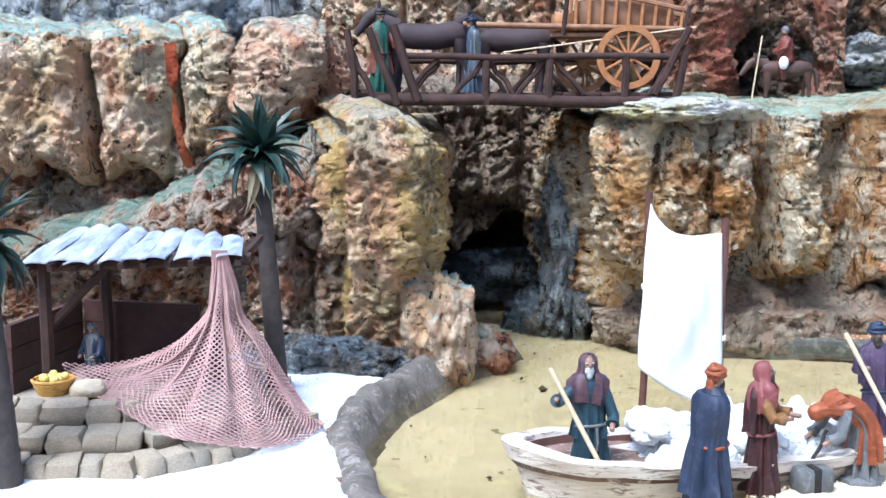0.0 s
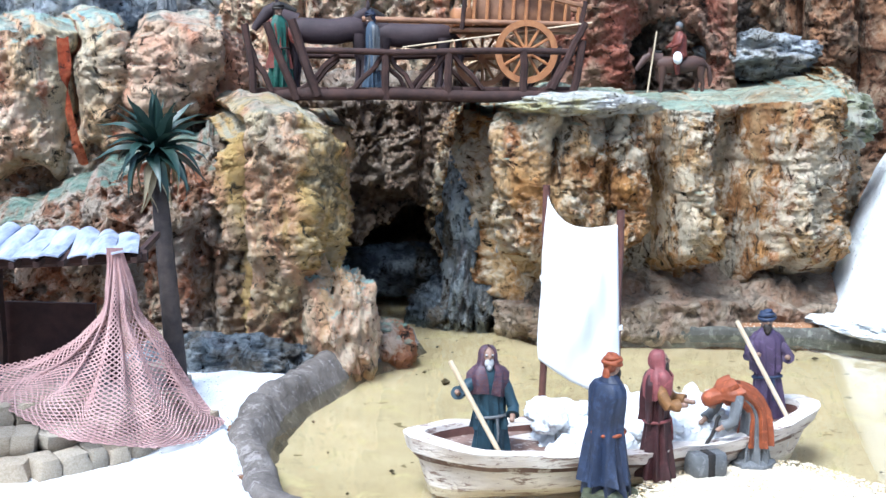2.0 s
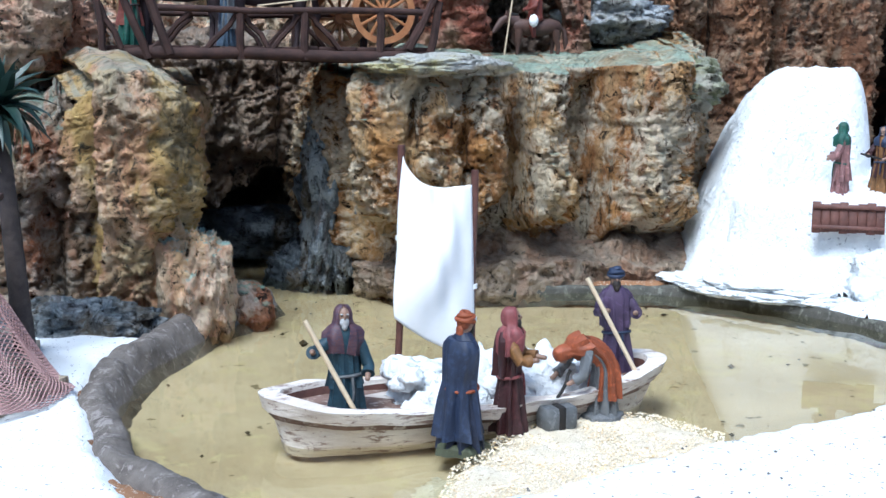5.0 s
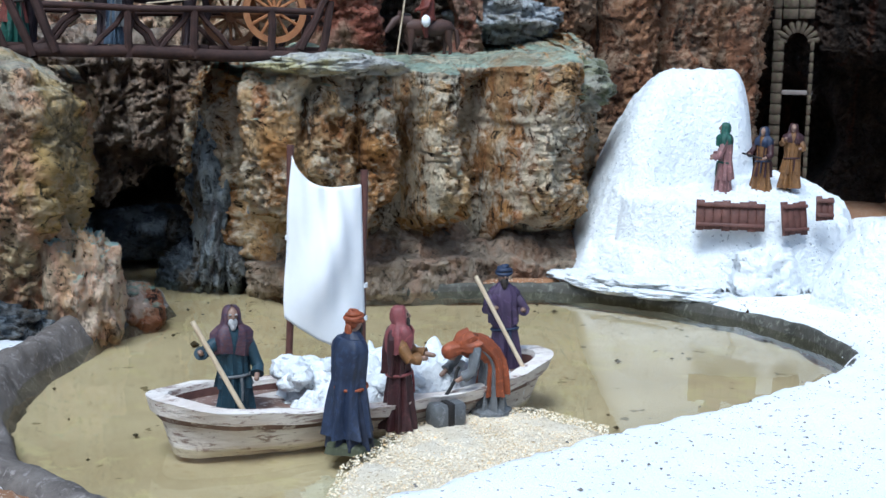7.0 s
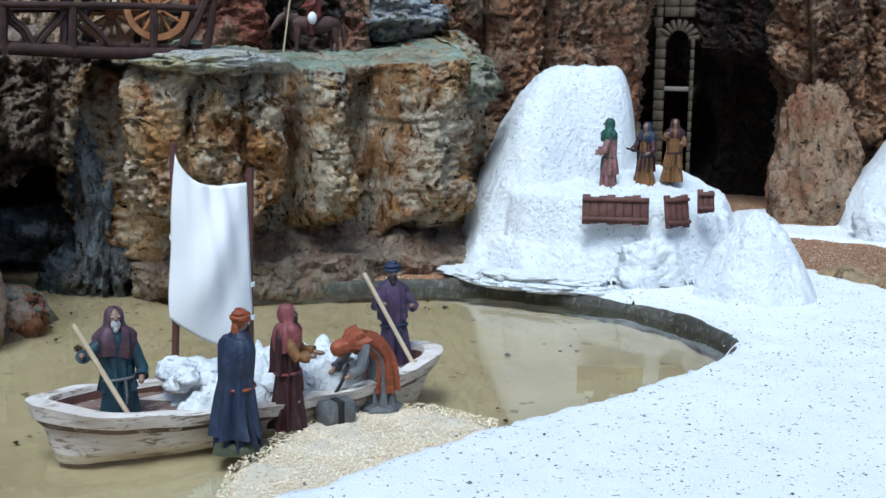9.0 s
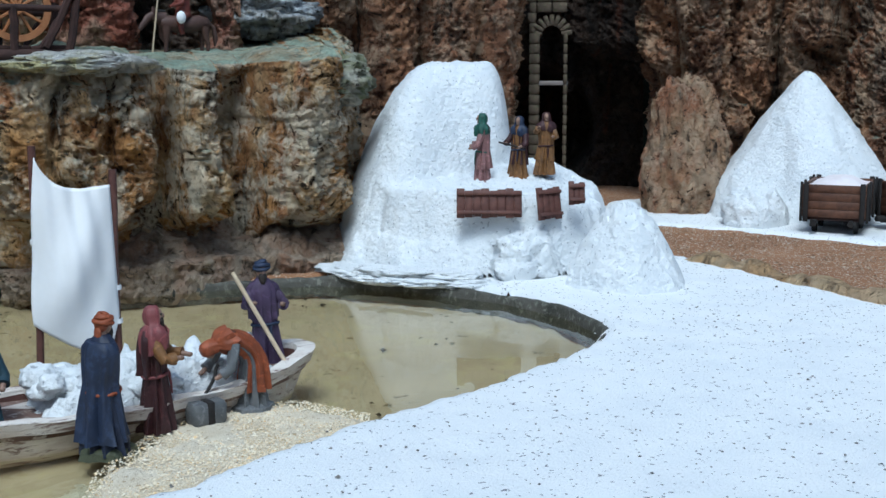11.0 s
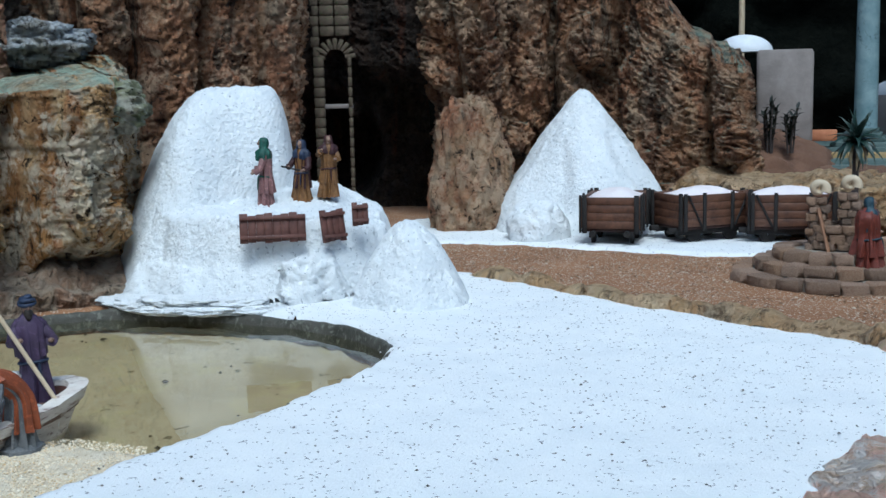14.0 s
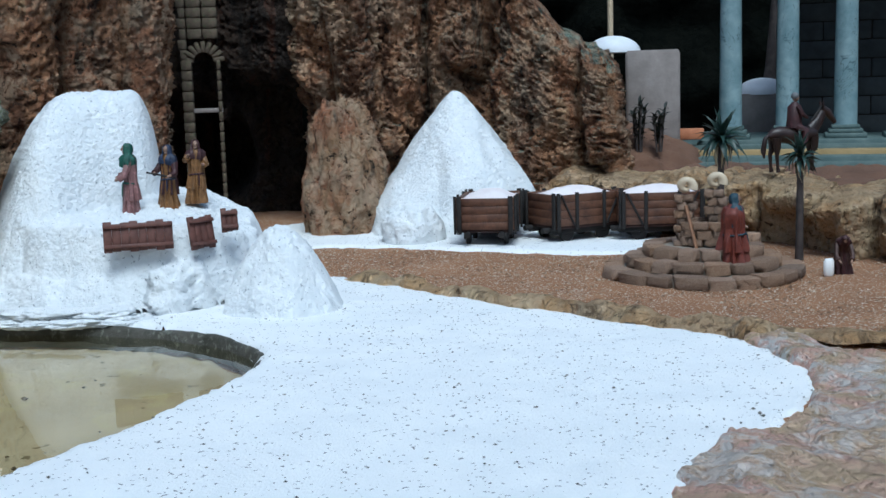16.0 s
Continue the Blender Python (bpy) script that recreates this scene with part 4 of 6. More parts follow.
def statue(name, m, height, robe, cloak, head, label, bend=0.0, arms=(), base=None, beard=False, wide=1.0, veil=True, group="", cloak_from=4, sleeve=None, drop=0.10, sash=None, hair=None):
    """A robed plaster figure as one mesh: skirt, cloak, sleeves, face and headcloth. It faces its own -y."""
    g = Geo()
    mats = [robe, cloak, head, SKIN, base or robe, hair or BEARD, sleeve or cloak, sash or head, DARKHAIR]
    n = 20
    k = np.linspace(0, 1, n)
    hip = 0.48
    ang = np.where(k < hip, 0, (k - hip) / (0.82 - hip)) * bend
    py, pz = np.zeros(n), np.zeros(n)
    for i in range(1, n):
        py[i] = py[i - 1] - math.sin(ang[i]) * height * 0.84 / (n - 1)
        pz[i] = pz[i - 1] + math.cos(ang[i]) * height * 0.84 / (n - 1)
    spine = np.stack([0.012 * height * np.sin(k * 4 + height * 30), py, pz], 1)
    stops = [0, 0.05, 0.2, 0.45, 0.58, 0.75, 0.88, 0.95, 1]
    rx = np.interp(k, stops, [0.150, 0.148, 0.128, 0.108, 0.096, 0.112, 0.126, 0.085, 0.042]) * height * wide
    ry = np.interp(k, stops, [0.128, 0.124, 0.108, 0.092, 0.080, 0.088, 0.082, 0.062, 0.042]) * height * wide
    g.tube(spine, np.stack([rx, ry], 1), 0, 64, fold=0.26, folds=9, start=height * 40)
    lo = max(1, int(cloak_from * (n - 1) / 13))
    cl = spine[lo:n - 1] + np.array([0, 0.020 * height, 0])
    g.tube(cl, np.stack([rx[lo:n - 1] * 1.13, ry[lo:n - 1] * 1.15], 1), 1, 64, fold=0.30, folds=7, start=1.3)
    up = np.array([0, -math.sin(ang[-1]), math.cos(ang[-1])])
    fore = np.array([0, -up[2], up[1]])
    side_ax = np.array([1.0, 0, 0])
    hc = spine[-1] + up * height * 0.052 + fore * 0.012 * height

    def lump(a, b, c, size, mat):
        g.ball(hc + (side_ax * a + fore * b + up * c) * height, tuple(v * height for v in size), mat, 12, 8)
    lump(0, 0.008, 0.004, (0.047, 0.054, 0.064), 3)
    lump(0, 0.062, -0.002, (0.010, 0.014, 0.020), 3)
    for e in (-1, 1):
        lump(e * 0.020, 0.050, 0.016, (0.014, 0.010, 0.007), 5 if beard else 3)
        lump(e * 0.020, 0.052, 0.006, (0.007, 0.006, 0.005), 8)
    g.tube([spine[-2], hc], 0.034 * height, 3, 10)
    if beard:
        lump(0, 0.044, -0.046, (0.036, 0.028, 0.042), 5)
        lump(0, 0.050, -0.075, (0.024, 0.022, 0.030), 5)
    else:
        lump(0, 0.034, -0.046, (0.026, 0.024, 0.018), 3)
    ring = np.linspace(0, 2 * np.pi, 25)
    if bend < 0.3:
        q = int(0.56 * (n - 1))
        wz = spine[q]
        g.tube(np.stack([wz[0] + rx[q] * 1.10 * np.cos(ring), wz[1] + ry[q] * 1.14 * np.sin(ring), wz[2] + 0.012 * height * np.cos(ring + 1)], 1), 0.013 * height, 7, 8)
        g.tube([wz + np.array([0.03 * height, -ry[q] * 1.2, 0]), wz + np.array([0.036 * height, -ry[q] * 1.35, -0.10 * height]), wz + np.array([0.030 * height, -ry[q] * 1.4, -0.17 * height])], np.array([0.012, 0.010, 0.008]) * height, 7, 6)
    if veil:
        headcloth(g, spine, hc, up, height, 2, drop)
    else:
        lump(0, -0.014, 0.016, (0.053, 0.050, 0.058), 2)
        for e, dz, r in ((0.30, 0.030, 0.058), (-0.35, 0.046, 0.056), (0.15, 0.062, 0.044), (-0.2, 0.078, 0.026)):
            rr = r * height
            g.tube(np.array([hc + side_ax * rr * math.cos(t) + fore * (rr * math.sin(t) * 1.05) + up * (dz + e * 0.035 * math.cos(t + dz * 40)) * height for t in ring]), 0.017 * height, 2, 8)
        lump(0, -0.050, -0.050, (0.036, 0.018, 0.060), 2)
    for side, hand in arms:
        sh = spine[int(0.87 * (n - 1))] + np.array([side * 0.108 * height * wide, 0, 0])
        hand = np.array(hand, float) * height
        el = (sh + hand) / 2 + np.array([side * 0.05, 0.02, -0.06]) * height
        wrist = el + (hand - el) * 0.62
        g.tube([sh, sh + (el - sh) * 0.3, sh + (el - sh) * 0.7, el, el + (wrist - el) * 0.5, wrist], np.array([0.044, 0.048, 0.044, 0.045, 0.044, 0.050]) * height, 6, 16, fold=0.10, folds=5)
        g.tube([el + (wrist - el) * 0.6, hand], np.array([0.024, 0.019]) * height, 3, 8)
        g.ball(hand, (0.022 * height, 0.026 * height, 0.020 * height), 3, 8, 5)
    if base:
        g.tube([(0, 0, -0.01), (0, 0, 0.03 * height), (0, 0, 0.055 * height)], np.array([0.19, 0.18, 0.13]) * height, 4, 14, fold=0.2, folds=5)
    return tagged(g.put(name, mats, m=m), label, "statue", group)


def beast(name, m, s, coat, label, head_low=0.0, rider=None):
    """A four-legged figure as one mesh, heading along its own -x; s is its height at the withers."""
    g = Geo()
    body = [(-0.52, 0, 0.80), (-0.42, 0, 0.78), (-0.2, 0, 0.76), (0.1, 0, 0.75), (0.35, 0, 0.79), (0.52, 0, 0.78), (0.60, 0, 0.74)]
    g.tube(np.array(body) * s, np.array([[0.09, 0.10], [0.13, 0.165], [0.14, 0.175], [0.14, 0.175], [0.145, 0.17], [0.11, 0.13], [0.05, 0.06]])[:, ::-1] * s, 0, 16)
    hz = 1.15 - head_low
    g.tube(np.array([(-0.42, 0, 0.86), (-0.58, 0, 1.0 - head_low * 0.4), (-0.70, 0, hz)]) * s, np.array([0.15, 0.11, 0.08]) * s, 0, 12, flat=0.6)
    g.tube(np.array([(-0.66, 0, hz + 0.06), (-0.78, 0, hz - 0.02), (-0.93, 0, hz - 0.20), (-0.97, 0, hz - 0.26)]) * s, np.array([0.07, 0.085, 0.055, 0.04]) * s, 0, 12, flat=0.8)
    for e in (-1, 1):
        g.tube(np.array([(-0.66, e * 0.04, hz + 0.08), (-0.65, e * 0.06, hz + 0.16), (-0.65, e * 0.06, hz + 0.22)]) * s, np.array([0.02, 0.026, 0.006]) * s, 0, 6)
        for x, k in ((-0.42, 0.03), (0.46, -0.03)):
            q = x + k * e
            g.tube(np.array([(x, e * 0.10, 0.72), (x - 0.01, e * 0.10, 0.50), (q + 0.02, e * 0.09, 0.36), (q, e * 0.09, 0.10), (q - 0.02, e * 0.09, 0.0)]) * s, np.array([0.10, 0.075, 0.045, 0.035, 0.05]) * s, 0, 8)
    g.tube(np.array([(0.58, 0, 0.80), (0.68, 0, 0.70), (0.72, 0, 0.45), (0.70, 0, 0.30)]) * s, np.array([0.03, 0.05, 0.06, 0.02]) * s, 0, 8)
    g.tube(np.array([(-0.40, 0, 1.02), (-0.55, 0, 1.14 - head_low * 0.5), (-0.66, 0, hz + 0.10)]) * s, np.array([0.03, 0.05, 0.03]) * s, 1, 8, flat=0.4)
    mats = [coat, BLACKISH]
    if rider:
        mats += [rider[0], rider[1], SKIN]
        g.tube(np.array([(0, 0, 0.92), (0, 0, 1.1), (0.0, 0, 1.35), (-0.02, 0, 1.46)]) * s, np.array([0.17, 0.15, 0.14, 0.05]) * s, 2, 16, fold=0.08)
        g.ball((-0.03 * s, 0, 1.55 * s), (0.075 * s, 0.075 * s, 0.09 * s), 4)
        g.ball((-0.015 * s, 0, 1.58 * s), (0.085 * s,) * 3, 3)
        for e in (-1, 1):
            g.tube(np.array([(0, e * 0.1, 0.95), (-0.16, e * 0.2, 0.85), (-0.12, e * 0.22, 0.55)]) * s, np.array([0.09, 0.08, 0.05]) * s, 2, 8)
            g.tube(np.array([(0, e * 0.14, 1.38), (-0.08, e * 0.2, 1.2), (-0.25, e * 0.1, 1.12)]) * s, np.array([0.05, 0.05, 0.03]) * s, 2, 8)
    return tagged(g.put(name, mats, m=m), label, "statue")


def leaf_mesh(seed, length, width, droop, mat):
    """A folded strap leaf that arches along its own +x."""
    rng = random.Random(seed)
    g, left, mid, right = Geo(), [], [], []
    for i in range(8):
        k = i / 7
        x = length * (k - 0.25 * droop * k * k)
        z = length * (0.35 * k - droop * k * k)
        w = width * (0.35 + 0.65 * math.sin(math.pi * min(1, k * 0.9 + 0.18))) * (1 - k ** 4)
        y = 0.05 * length * k * k * rng.uniform(-1, 1)
        left.append((x, y - w, z + w * 0.5))
        mid.append((x, y, z))
        right.append((x, y + w, z + w * 0.5))
    v, f = left + mid + right, []
    for i in range(7):
        f += [(i, i + 1, 9 + i, 8 + i), (8 + i, 9 + i, 17 + i, 16 + i)]
    return g.add(v, f).mesh("leaf", mat)


def palm(x, y, z, height, lean, crown, label, seed, leaves=44, thick=0.035, cut_low=-75):
    """A small palm: ringed trunk and a crown of strap leaves."""
    top = thing("palm_tree", pose(x, y, z), label, "palm", "palm trees")
    k = np.linspace(0, 1, 26)
    r = thick * (1.15 - 0.35 * k) * (1 + 0.05 * (np.arange(26) % 2))
    path = np.stack([lean[0] * k, lean[1] * k, -0.04 + (height + 0.04) * k], 1)
    Geo().tube(path, r, 0, 12).put("trunk", TRUNK, top)
    rng = random.Random(seed)
    kinds = [leaf_mesh(seed * 7 + i, crown * rng.uniform(0.9, 1.1), crown * 0.10, d, LEAF) for i, d in enumerate((0.15, 0.35, 0.55, 0.8))]
    dry = [leaf_mesh(seed * 9 + i, crown * 0.9, crown * 0.05, 0.95, LEAFDRY) for i in range(2)]
    for i in range(leaves):
        el = 80 + (cut_low - 80) * (i / (leaves - 1)) ** 0.85
        me = dry[i % 2] if el < -48 else kinds[min(3, int((80 - el) / 34 + rng.random() * 0.8))]
        ob = new("leaf", me)
        ob.parent = top
        ob.matrix_basis = pose(lean[0], lean[1], height + 0.012 * rng.uniform(-2, 2), rng.uniform(-25, 25), -el * 0.8 - rng.uniform(0, 14), i * 137.5 + rng.uniform(-12, 12))
    return top


# stones of four shapes, one unit across, shared by all steps and rings
def stone_mesh(seed, mat):
    n, m = 10, 7
    th = np.linspace(0.2, np.pi - 0.2, m)[:, None]
    ph = np.linspace(0, 2 * np.pi, n, endpoint=False)[None]
    d = np.stack([np.sin(th) * np.cos(ph), np.sin(th) * np.sin(ph), np.cos(th) + 0 * ph], -1)
    v = np.sign(d) * np.abs(d) ** 0.33 * (1 + 0.17 * fbm(d + seed * 3.3, 1.7, 3, 0.6, seed))[..., None] * 0.53
    return Geo().loft(v[::-1]).mesh("stone", mat)


STONES = [stone_mesh(s, STONE) for s in range(5)]
WELLSTONES = [stone_mesh(s + 11, STONEROSE) for s in range(5)]


def lay_stones(parent, line, z, size, kinds, seed, depth=0.11):
    """A course of stones along a line, each an object of its own."""
    rng = random.Random(seed)
    pts, u = resample([(*p, 0) for p in line], 400, 4)
    s, total = 0.0, u[-1]
    while s < total - size[0] * 0.4:
        w = size[0] * rng.uniform(0.75, 1.35)
        i = int(np.clip((s + w / 2) / total * 399, 1, 398))
        t = pts[i + 1] - pts[i - 1]
        ob = new("stone", kinds[rng.randrange(len(kinds))])
        ob.parent = parent
        ob.matrix_basis = pose(pts[i][0], pts[i][1], z + rng.uniform(-0.004, 0.004), 0, 0, math.degrees(math.atan2(t[1], t[0])) + rng.uniform(-4, 4)) @ Matrix.Diagonal((w * 0.97, depth * rng.uniform(0.9, 1.1), size[1] * rng.uniform(0.9, 1.08), 1))
        s += w


# ---- the fishing hut, its steps and its net ----
def hut_steps():
    steps = thing("stone_steps", pose(0, 0, 0), "curved dry stone steps in front of the hut", "steps")
    g = Geo()
    for pts, z in (([(-2.1, 3.55), (-1.25, 3.56), (-0.92, 3.58), (-0.74, 3.74), (-0.55, 4.08), (-0.62, 4.7), (-2.1, 4.7)], 0.10), ([(-2.1, 3.68), (-1.25, 3.68), (-0.98, 3.70), (-0.80, 3.84), (-0.66, 4.12), (-0.7, 4.7), (-2.1, 4.7)], 0.155),
                   ([(-2.1, 3.80), (-1.25, 3.82), (-1.04, 3.86), (-0.95, 4.1), (-0.9, 4.7), (-2.1, 4.7)], 0.20)):
        g.loft([[(x, y, 0.0) for x, y in pts], [(x, y, z) for x, y in pts]])
    g.put("core", MORTAR, steps)
    lay_stones(steps, [(-2.1, 3.50), (-1.25, 3.50), (-0.92, 3.52), (-0.70, 3.68), (-0.50, 4.04)], 0.085, (0.074, 0.080), STONES, 1)
    lay_stones(steps, [(-2.1, 3.62), (-1.25, 3.62), (-0.95, 3.64), (-0.76, 3.78), (-0.60, 4.08)], 0.145, (0.085, 0.060), STONES, 2, 0.13)
    lay_stones(steps, [(-2.1, 3.75), (-1.25, 3.76), (-1.0, 3.80), (-0.84, 3.92)], 0.195, (0.10, 0.07), STONES, 3, 0.12)


HUTBOARD = plain("hut_board", (0.035, 0.014, 0.012), (0.075, 0.032, 0.026), 12, 0.6, 40, 0.5, 0.004)


def hut():
    top = thing("hut", pose(0, 0, 0), "open timber fishing hut with a pale corrugated roof", "hut")
    Z = 0.20
    for x, y, h in ((-1.37, 3.98, 0.66), (-1.28, 4.40, 0.70), (-0.86, 4.4, 0.68)):
        beam((x, y, 0.1), (x, y, h), 0.045, DARKWOOD, "post", top, wob=0.006, n=6, seed=int(-x * 10))
    beam((-1.50, 3.98, 0.648), (-0.66, 4.0, 0.675), 0.045, DARKWOOD, "beam", top, 0.035, wob=0.006)
    beam((-1.5, 4.4, 0.67), (-0.95, 4.4, 0.67), 0.04, DARKWOOD, "beam", top, 0.035)
    beam((-1.36, 4.0, 0.44), (-1.16, 4.0, 0.645), 0.03, DARKWOOD, "brace", top)
    beam((-1.22, 4.02, 0.645), (-1.32, 4.5, 0.68), 0.03, DARKWOOD, "brace", top)
    corners = [np.array(c) for c in ((-1.42, 3.90, 0.672), (-0.67, 3.93, 0.698), (-0.80, 4.30, 0.716), (-1.46, 4.42, 0.742))]
    n = 9
    for i in range(n):
        g, rings = Geo(), []
        for v in np.linspace(0, 1, 6):
            row = []
            for u in np.linspace(0, 1, 7):
                uu = (i + u * 1.04) / n
                a = corners[0] + (corners[1] - corners[0]) * uu
                b = corners[3] + (corners[2] - corners[3]) * uu
                p = a + (b - a) * v
                row.append(p + np.array([0.012 * math.sin(i * 2.3) * (1 - v) + 0.06 * v, -0.02 * ((i * 7) % 3) * (1 - v), (0.010 + 0.004 * ((i * 5) % 4)) * math.sin(math.pi * u) * (0.6 + 0.4 * v) + 0.007 * math.sin(5 * v + i * 1.7)]))
            rings.append(row + [q - np.array([0, 0, 0.006]) for q in row[::-1]])
        g.loft(rings).put("roof_tile", ROOF, top)
    for i in range(10):
        x = -1.40 + i * 0.079
        beam((x, 3.90, 0.650 + 0.0028 * i), (x + 0.01, 4.34, 0.712), 0.020, DARKWOOD, "rafter", top, n=4)
    for i in range(3):
        z = Z + 0.045 + 0.085 * i
        beam((-1.38, 4.46, z), (-0.88 - 0.06 * (i == 2), 4.47, z - 0.01 * i), 0.082, HUTBOARD, "plank", top, 0.022, n=4)
        beam((-1.50, 3.98, z - 0.01), (-1.40, 4.46, z), 0.082, HUTBOARD, "plank", top, 0.022, n=4)
    return top


def net():
    """Threads along and across a draped surface."""
    rim = [(-1.36, 4.10, 0.29), (-1.27, 3.93, 0.25), (-1.12, 3.78, 0.235), (-1.00, 3.68, 0.20), (-0.86, 3.58, 0.165), (-0.74, 3.60, 0.14), (-0.60, 3.66, 0.105), (-0.48, 3.80, 0.085), (-0.41, 4.02, 0.085), (-0.50, 4.20, 0.085)]
    na, nr = 86, 78
    edge = resample([(x, y, z) for x, y, z in rim], na, 3)[0]
    v = np.linspace(0, 1, nr)[:, None]
    a = np.linspace(0, 1, na)[None]
    ax = -0.755 + 0.05 * (a - 0.4)
    p = np.zeros((nr, na, 3))
    kx, kz = v ** (2.3 - 1.15 * a), 1 - (1 - v) ** (1.75 - 0.55 * a)
    p[..., 0] = ax + (edge[None, :, 0] - ax) * kx
    p[..., 1] = 3.90 + (edge[None, :, 1] - 3.90) * kx
    p[..., 2] = 0.715 + (edge[None, :, 2] - 0.715) * kz
    fold = np.sin(np.pi * v) * (0.35 + 0.65 * v)
    p[..., 1] += 0.030 * np.sin(a * 34) * fold + 0.012 * np.sin(a * 71 + 3 * v) * fold
    p[..., 0] += 0.016 * np.sin(a * 47 + 1) * fold - 0.05 * np.exp(-((v - 0.30) / 0.09) ** 2) * (a - 0.45)
    p[..., 2] += 0.012 * np.sin(a * 29 + 5 * v) * fold * smooth(0.5, 0.9, v)
    g, r = Geo(), 0.0021
    for i in range(nr):
        for j in range(na):
            if (i + j) % 2:
                continue
            for di, dj in ((1, 1), (1, -1)):
                if i + di < nr and 0 <= j + dj < na:
                    q, w = p[i, j], p[i + di, j + dj]
                    d = np.array([r, 0, r]), np.array([-r, 0, r]), np.array([0, -r, -r])
                    g.add([q + k for k in d] + [w + k for k in d], [(0, 1, 4, 3), (1, 2, 5, 4), (2, 0, 3, 5)])
    tagged(g.put("fishing_net", NET, flat=True), "pinkish brown fishing net draped from the hut roof", "net")


def basket(x, y, z):
    top = thing("basket", pose(x, y, z), "orange wicker basket of yellow fruit", "basket")
    for i in range(6):
        g = Geo()
        k = i / 5
        ph = np.linspace(0, 2 * np.pi, 25)
        rr = 0.048 + 0.02 * k
        g.tube(np.stack([rr * np.cos(ph), rr * np.sin(ph), 0.006 + 0.045 * k + 0.002 * np.sin(ph * 12 + i * math.pi)], 1), 0.0055, 0, 6)
        g.put("coil", WICKER, top)
    Geo().tube([(0, 0, 0), (0, 0, 0.008)], 0.05, 0, 16).put("bottom", WICKER, top)
    rng = random.Random(4)
    for i in range(11):
        a, rr = i * 2.4, 0.045 * math.sqrt(i / 11)
        Geo().ball((rr * math.cos(a), rr * math.sin(a), 0.048 + rng.uniform(0, 0.012)), (0.016,) * 3).put("fruit", FRUIT, top)


hut_steps()
hut()
net()
basket(-1.31, 3.86, 0.235)
tagged(boulder("stone", (-1.19, 3.85, 0.25), (0.06, 0.05, 0.035), STONE, 5, 0.2, 14, "grey flat stone beside the basket"), category="stone")
statue("seated_figure", pose(-1.235, 4.08, 0.20, 0, 0, -25), 0.24, GREYCL, BLUE, GREYCL, "small seated figure with a blue cloak in the hut", arms=[(-1, (-0.1, -0.2, 0.5)), (1, (0.1, -0.2, 0.5))], wide=1.3, veil=False)
palm(-0.645, 4.53, 0.05, 0.95, (-0.06, -0.01), 0.26, "dark green palm with a thin dark trunk by the net", 1, 60, 0.036)
palm(-1.30, 3.40, 0.05, 0.74, (-0.05, 0.0), 0.25, "dark green palm in front of the fishing hut", 2, 50, 0.042)


# ---- the boat and its crew ----
def boat():
    top = thing("boat", pose(0.905, 3.705, 0, 0, 0, 13.0), "weathered off-white wooden boat beached on the shore", "boat")
    L = 0.715

    def half(s):
        return 0.225 * max(0.0, 1 - abs(s) ** 3.2) ** 0.50

    def sheer(s):
        return 0.110 + 0.055 * s * s

    xs = np.sin(np.linspace(-math.pi / 2, math.pi / 2, 34)) * 0.995

    def shell(levels, grow, mat, name, label=""):
        rings = []
        for lv in levels:
            row = []
            for e in (1, -1):
                for s in xs if e > 0 else xs[::-1]:
                    k = lv
                    w = half(s) * (0.62 + 0.38 * k ** 0.6) + grow * (0.4 + 0.6 * (1 - abs(s)))
                    q = s * L * (0.92 + 0.08 * k) + grow * s
                    w += 0.006 * math.sin(11 * s + 3 * lv) + 0.004 * math.sin(29 * s * e + 9 * lv)
                    row.append((q, e * w, -0.03 + (sheer(s) + 0.03 + 0.004 * math.sin(17 * s + e)) * k))
            rings.append(row)
        return rings

    g = Geo().loft(shell([0.0, 0.15, 0.35, 0.55, 0.72], 0, 0, ""))
    g.put("hull", BOATPAINT, top)
    Geo().loft(shell([0.62, 0.66, 0.72, 0.76], 0.010, 0, "")).put("lower_rail", plain("rail_brown", (0.10, 0.055, 0.04), (0.22, 0.14, 0.11), 9, 0.7, worn=(0.46, 0.40, 0.35)), top, "brown worn rubbing strake")
    outer, inner = shell([0.74, 0.78, 0.92, 1.0], 0.024, 0, ""), shell([1.0, 0.9, 0.5, 0.30], -0.040, 0, "")
    rim = Geo().loft(outer + inner[:2], caps=False)
    rim.put("gunwale", BOATPAINT, top, "chipped off-white gunwale")
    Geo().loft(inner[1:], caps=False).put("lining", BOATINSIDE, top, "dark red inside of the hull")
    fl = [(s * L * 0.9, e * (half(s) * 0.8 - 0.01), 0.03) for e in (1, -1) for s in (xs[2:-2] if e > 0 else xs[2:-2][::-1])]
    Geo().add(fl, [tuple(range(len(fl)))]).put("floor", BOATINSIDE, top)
    return top


boat()
s, w = np.meshgrid(np.linspace(-1, 1, 70), np.linspace(-1, 1, 34))
pp = np.stack([s * 2.2, w, 0 * s], -1)
lump = np.abs(fbm(pp, 3.2, 3, 0.55, 91))
z = 0.03 + 0.14 * np.clip(1.25 - np.maximum(np.abs(s) ** 4, np.abs(w) ** 4), 0, 1) * (1 - np.abs(s) ** 8) + 0.05 * lump
load = grid_mesh("salt_load", np.stack([0.13 + s * 0.44, w * 0.165 * (1 - 0.25 * np.abs(s) ** 3), z], -1), SALT_HEAP)
load.matrix_basis = pose(0.905, 3.705, 0, 0, 0, 13.0)
tagged(load, "rough white heap of salt filling the boat", "salt")
rng = random.Random(12)
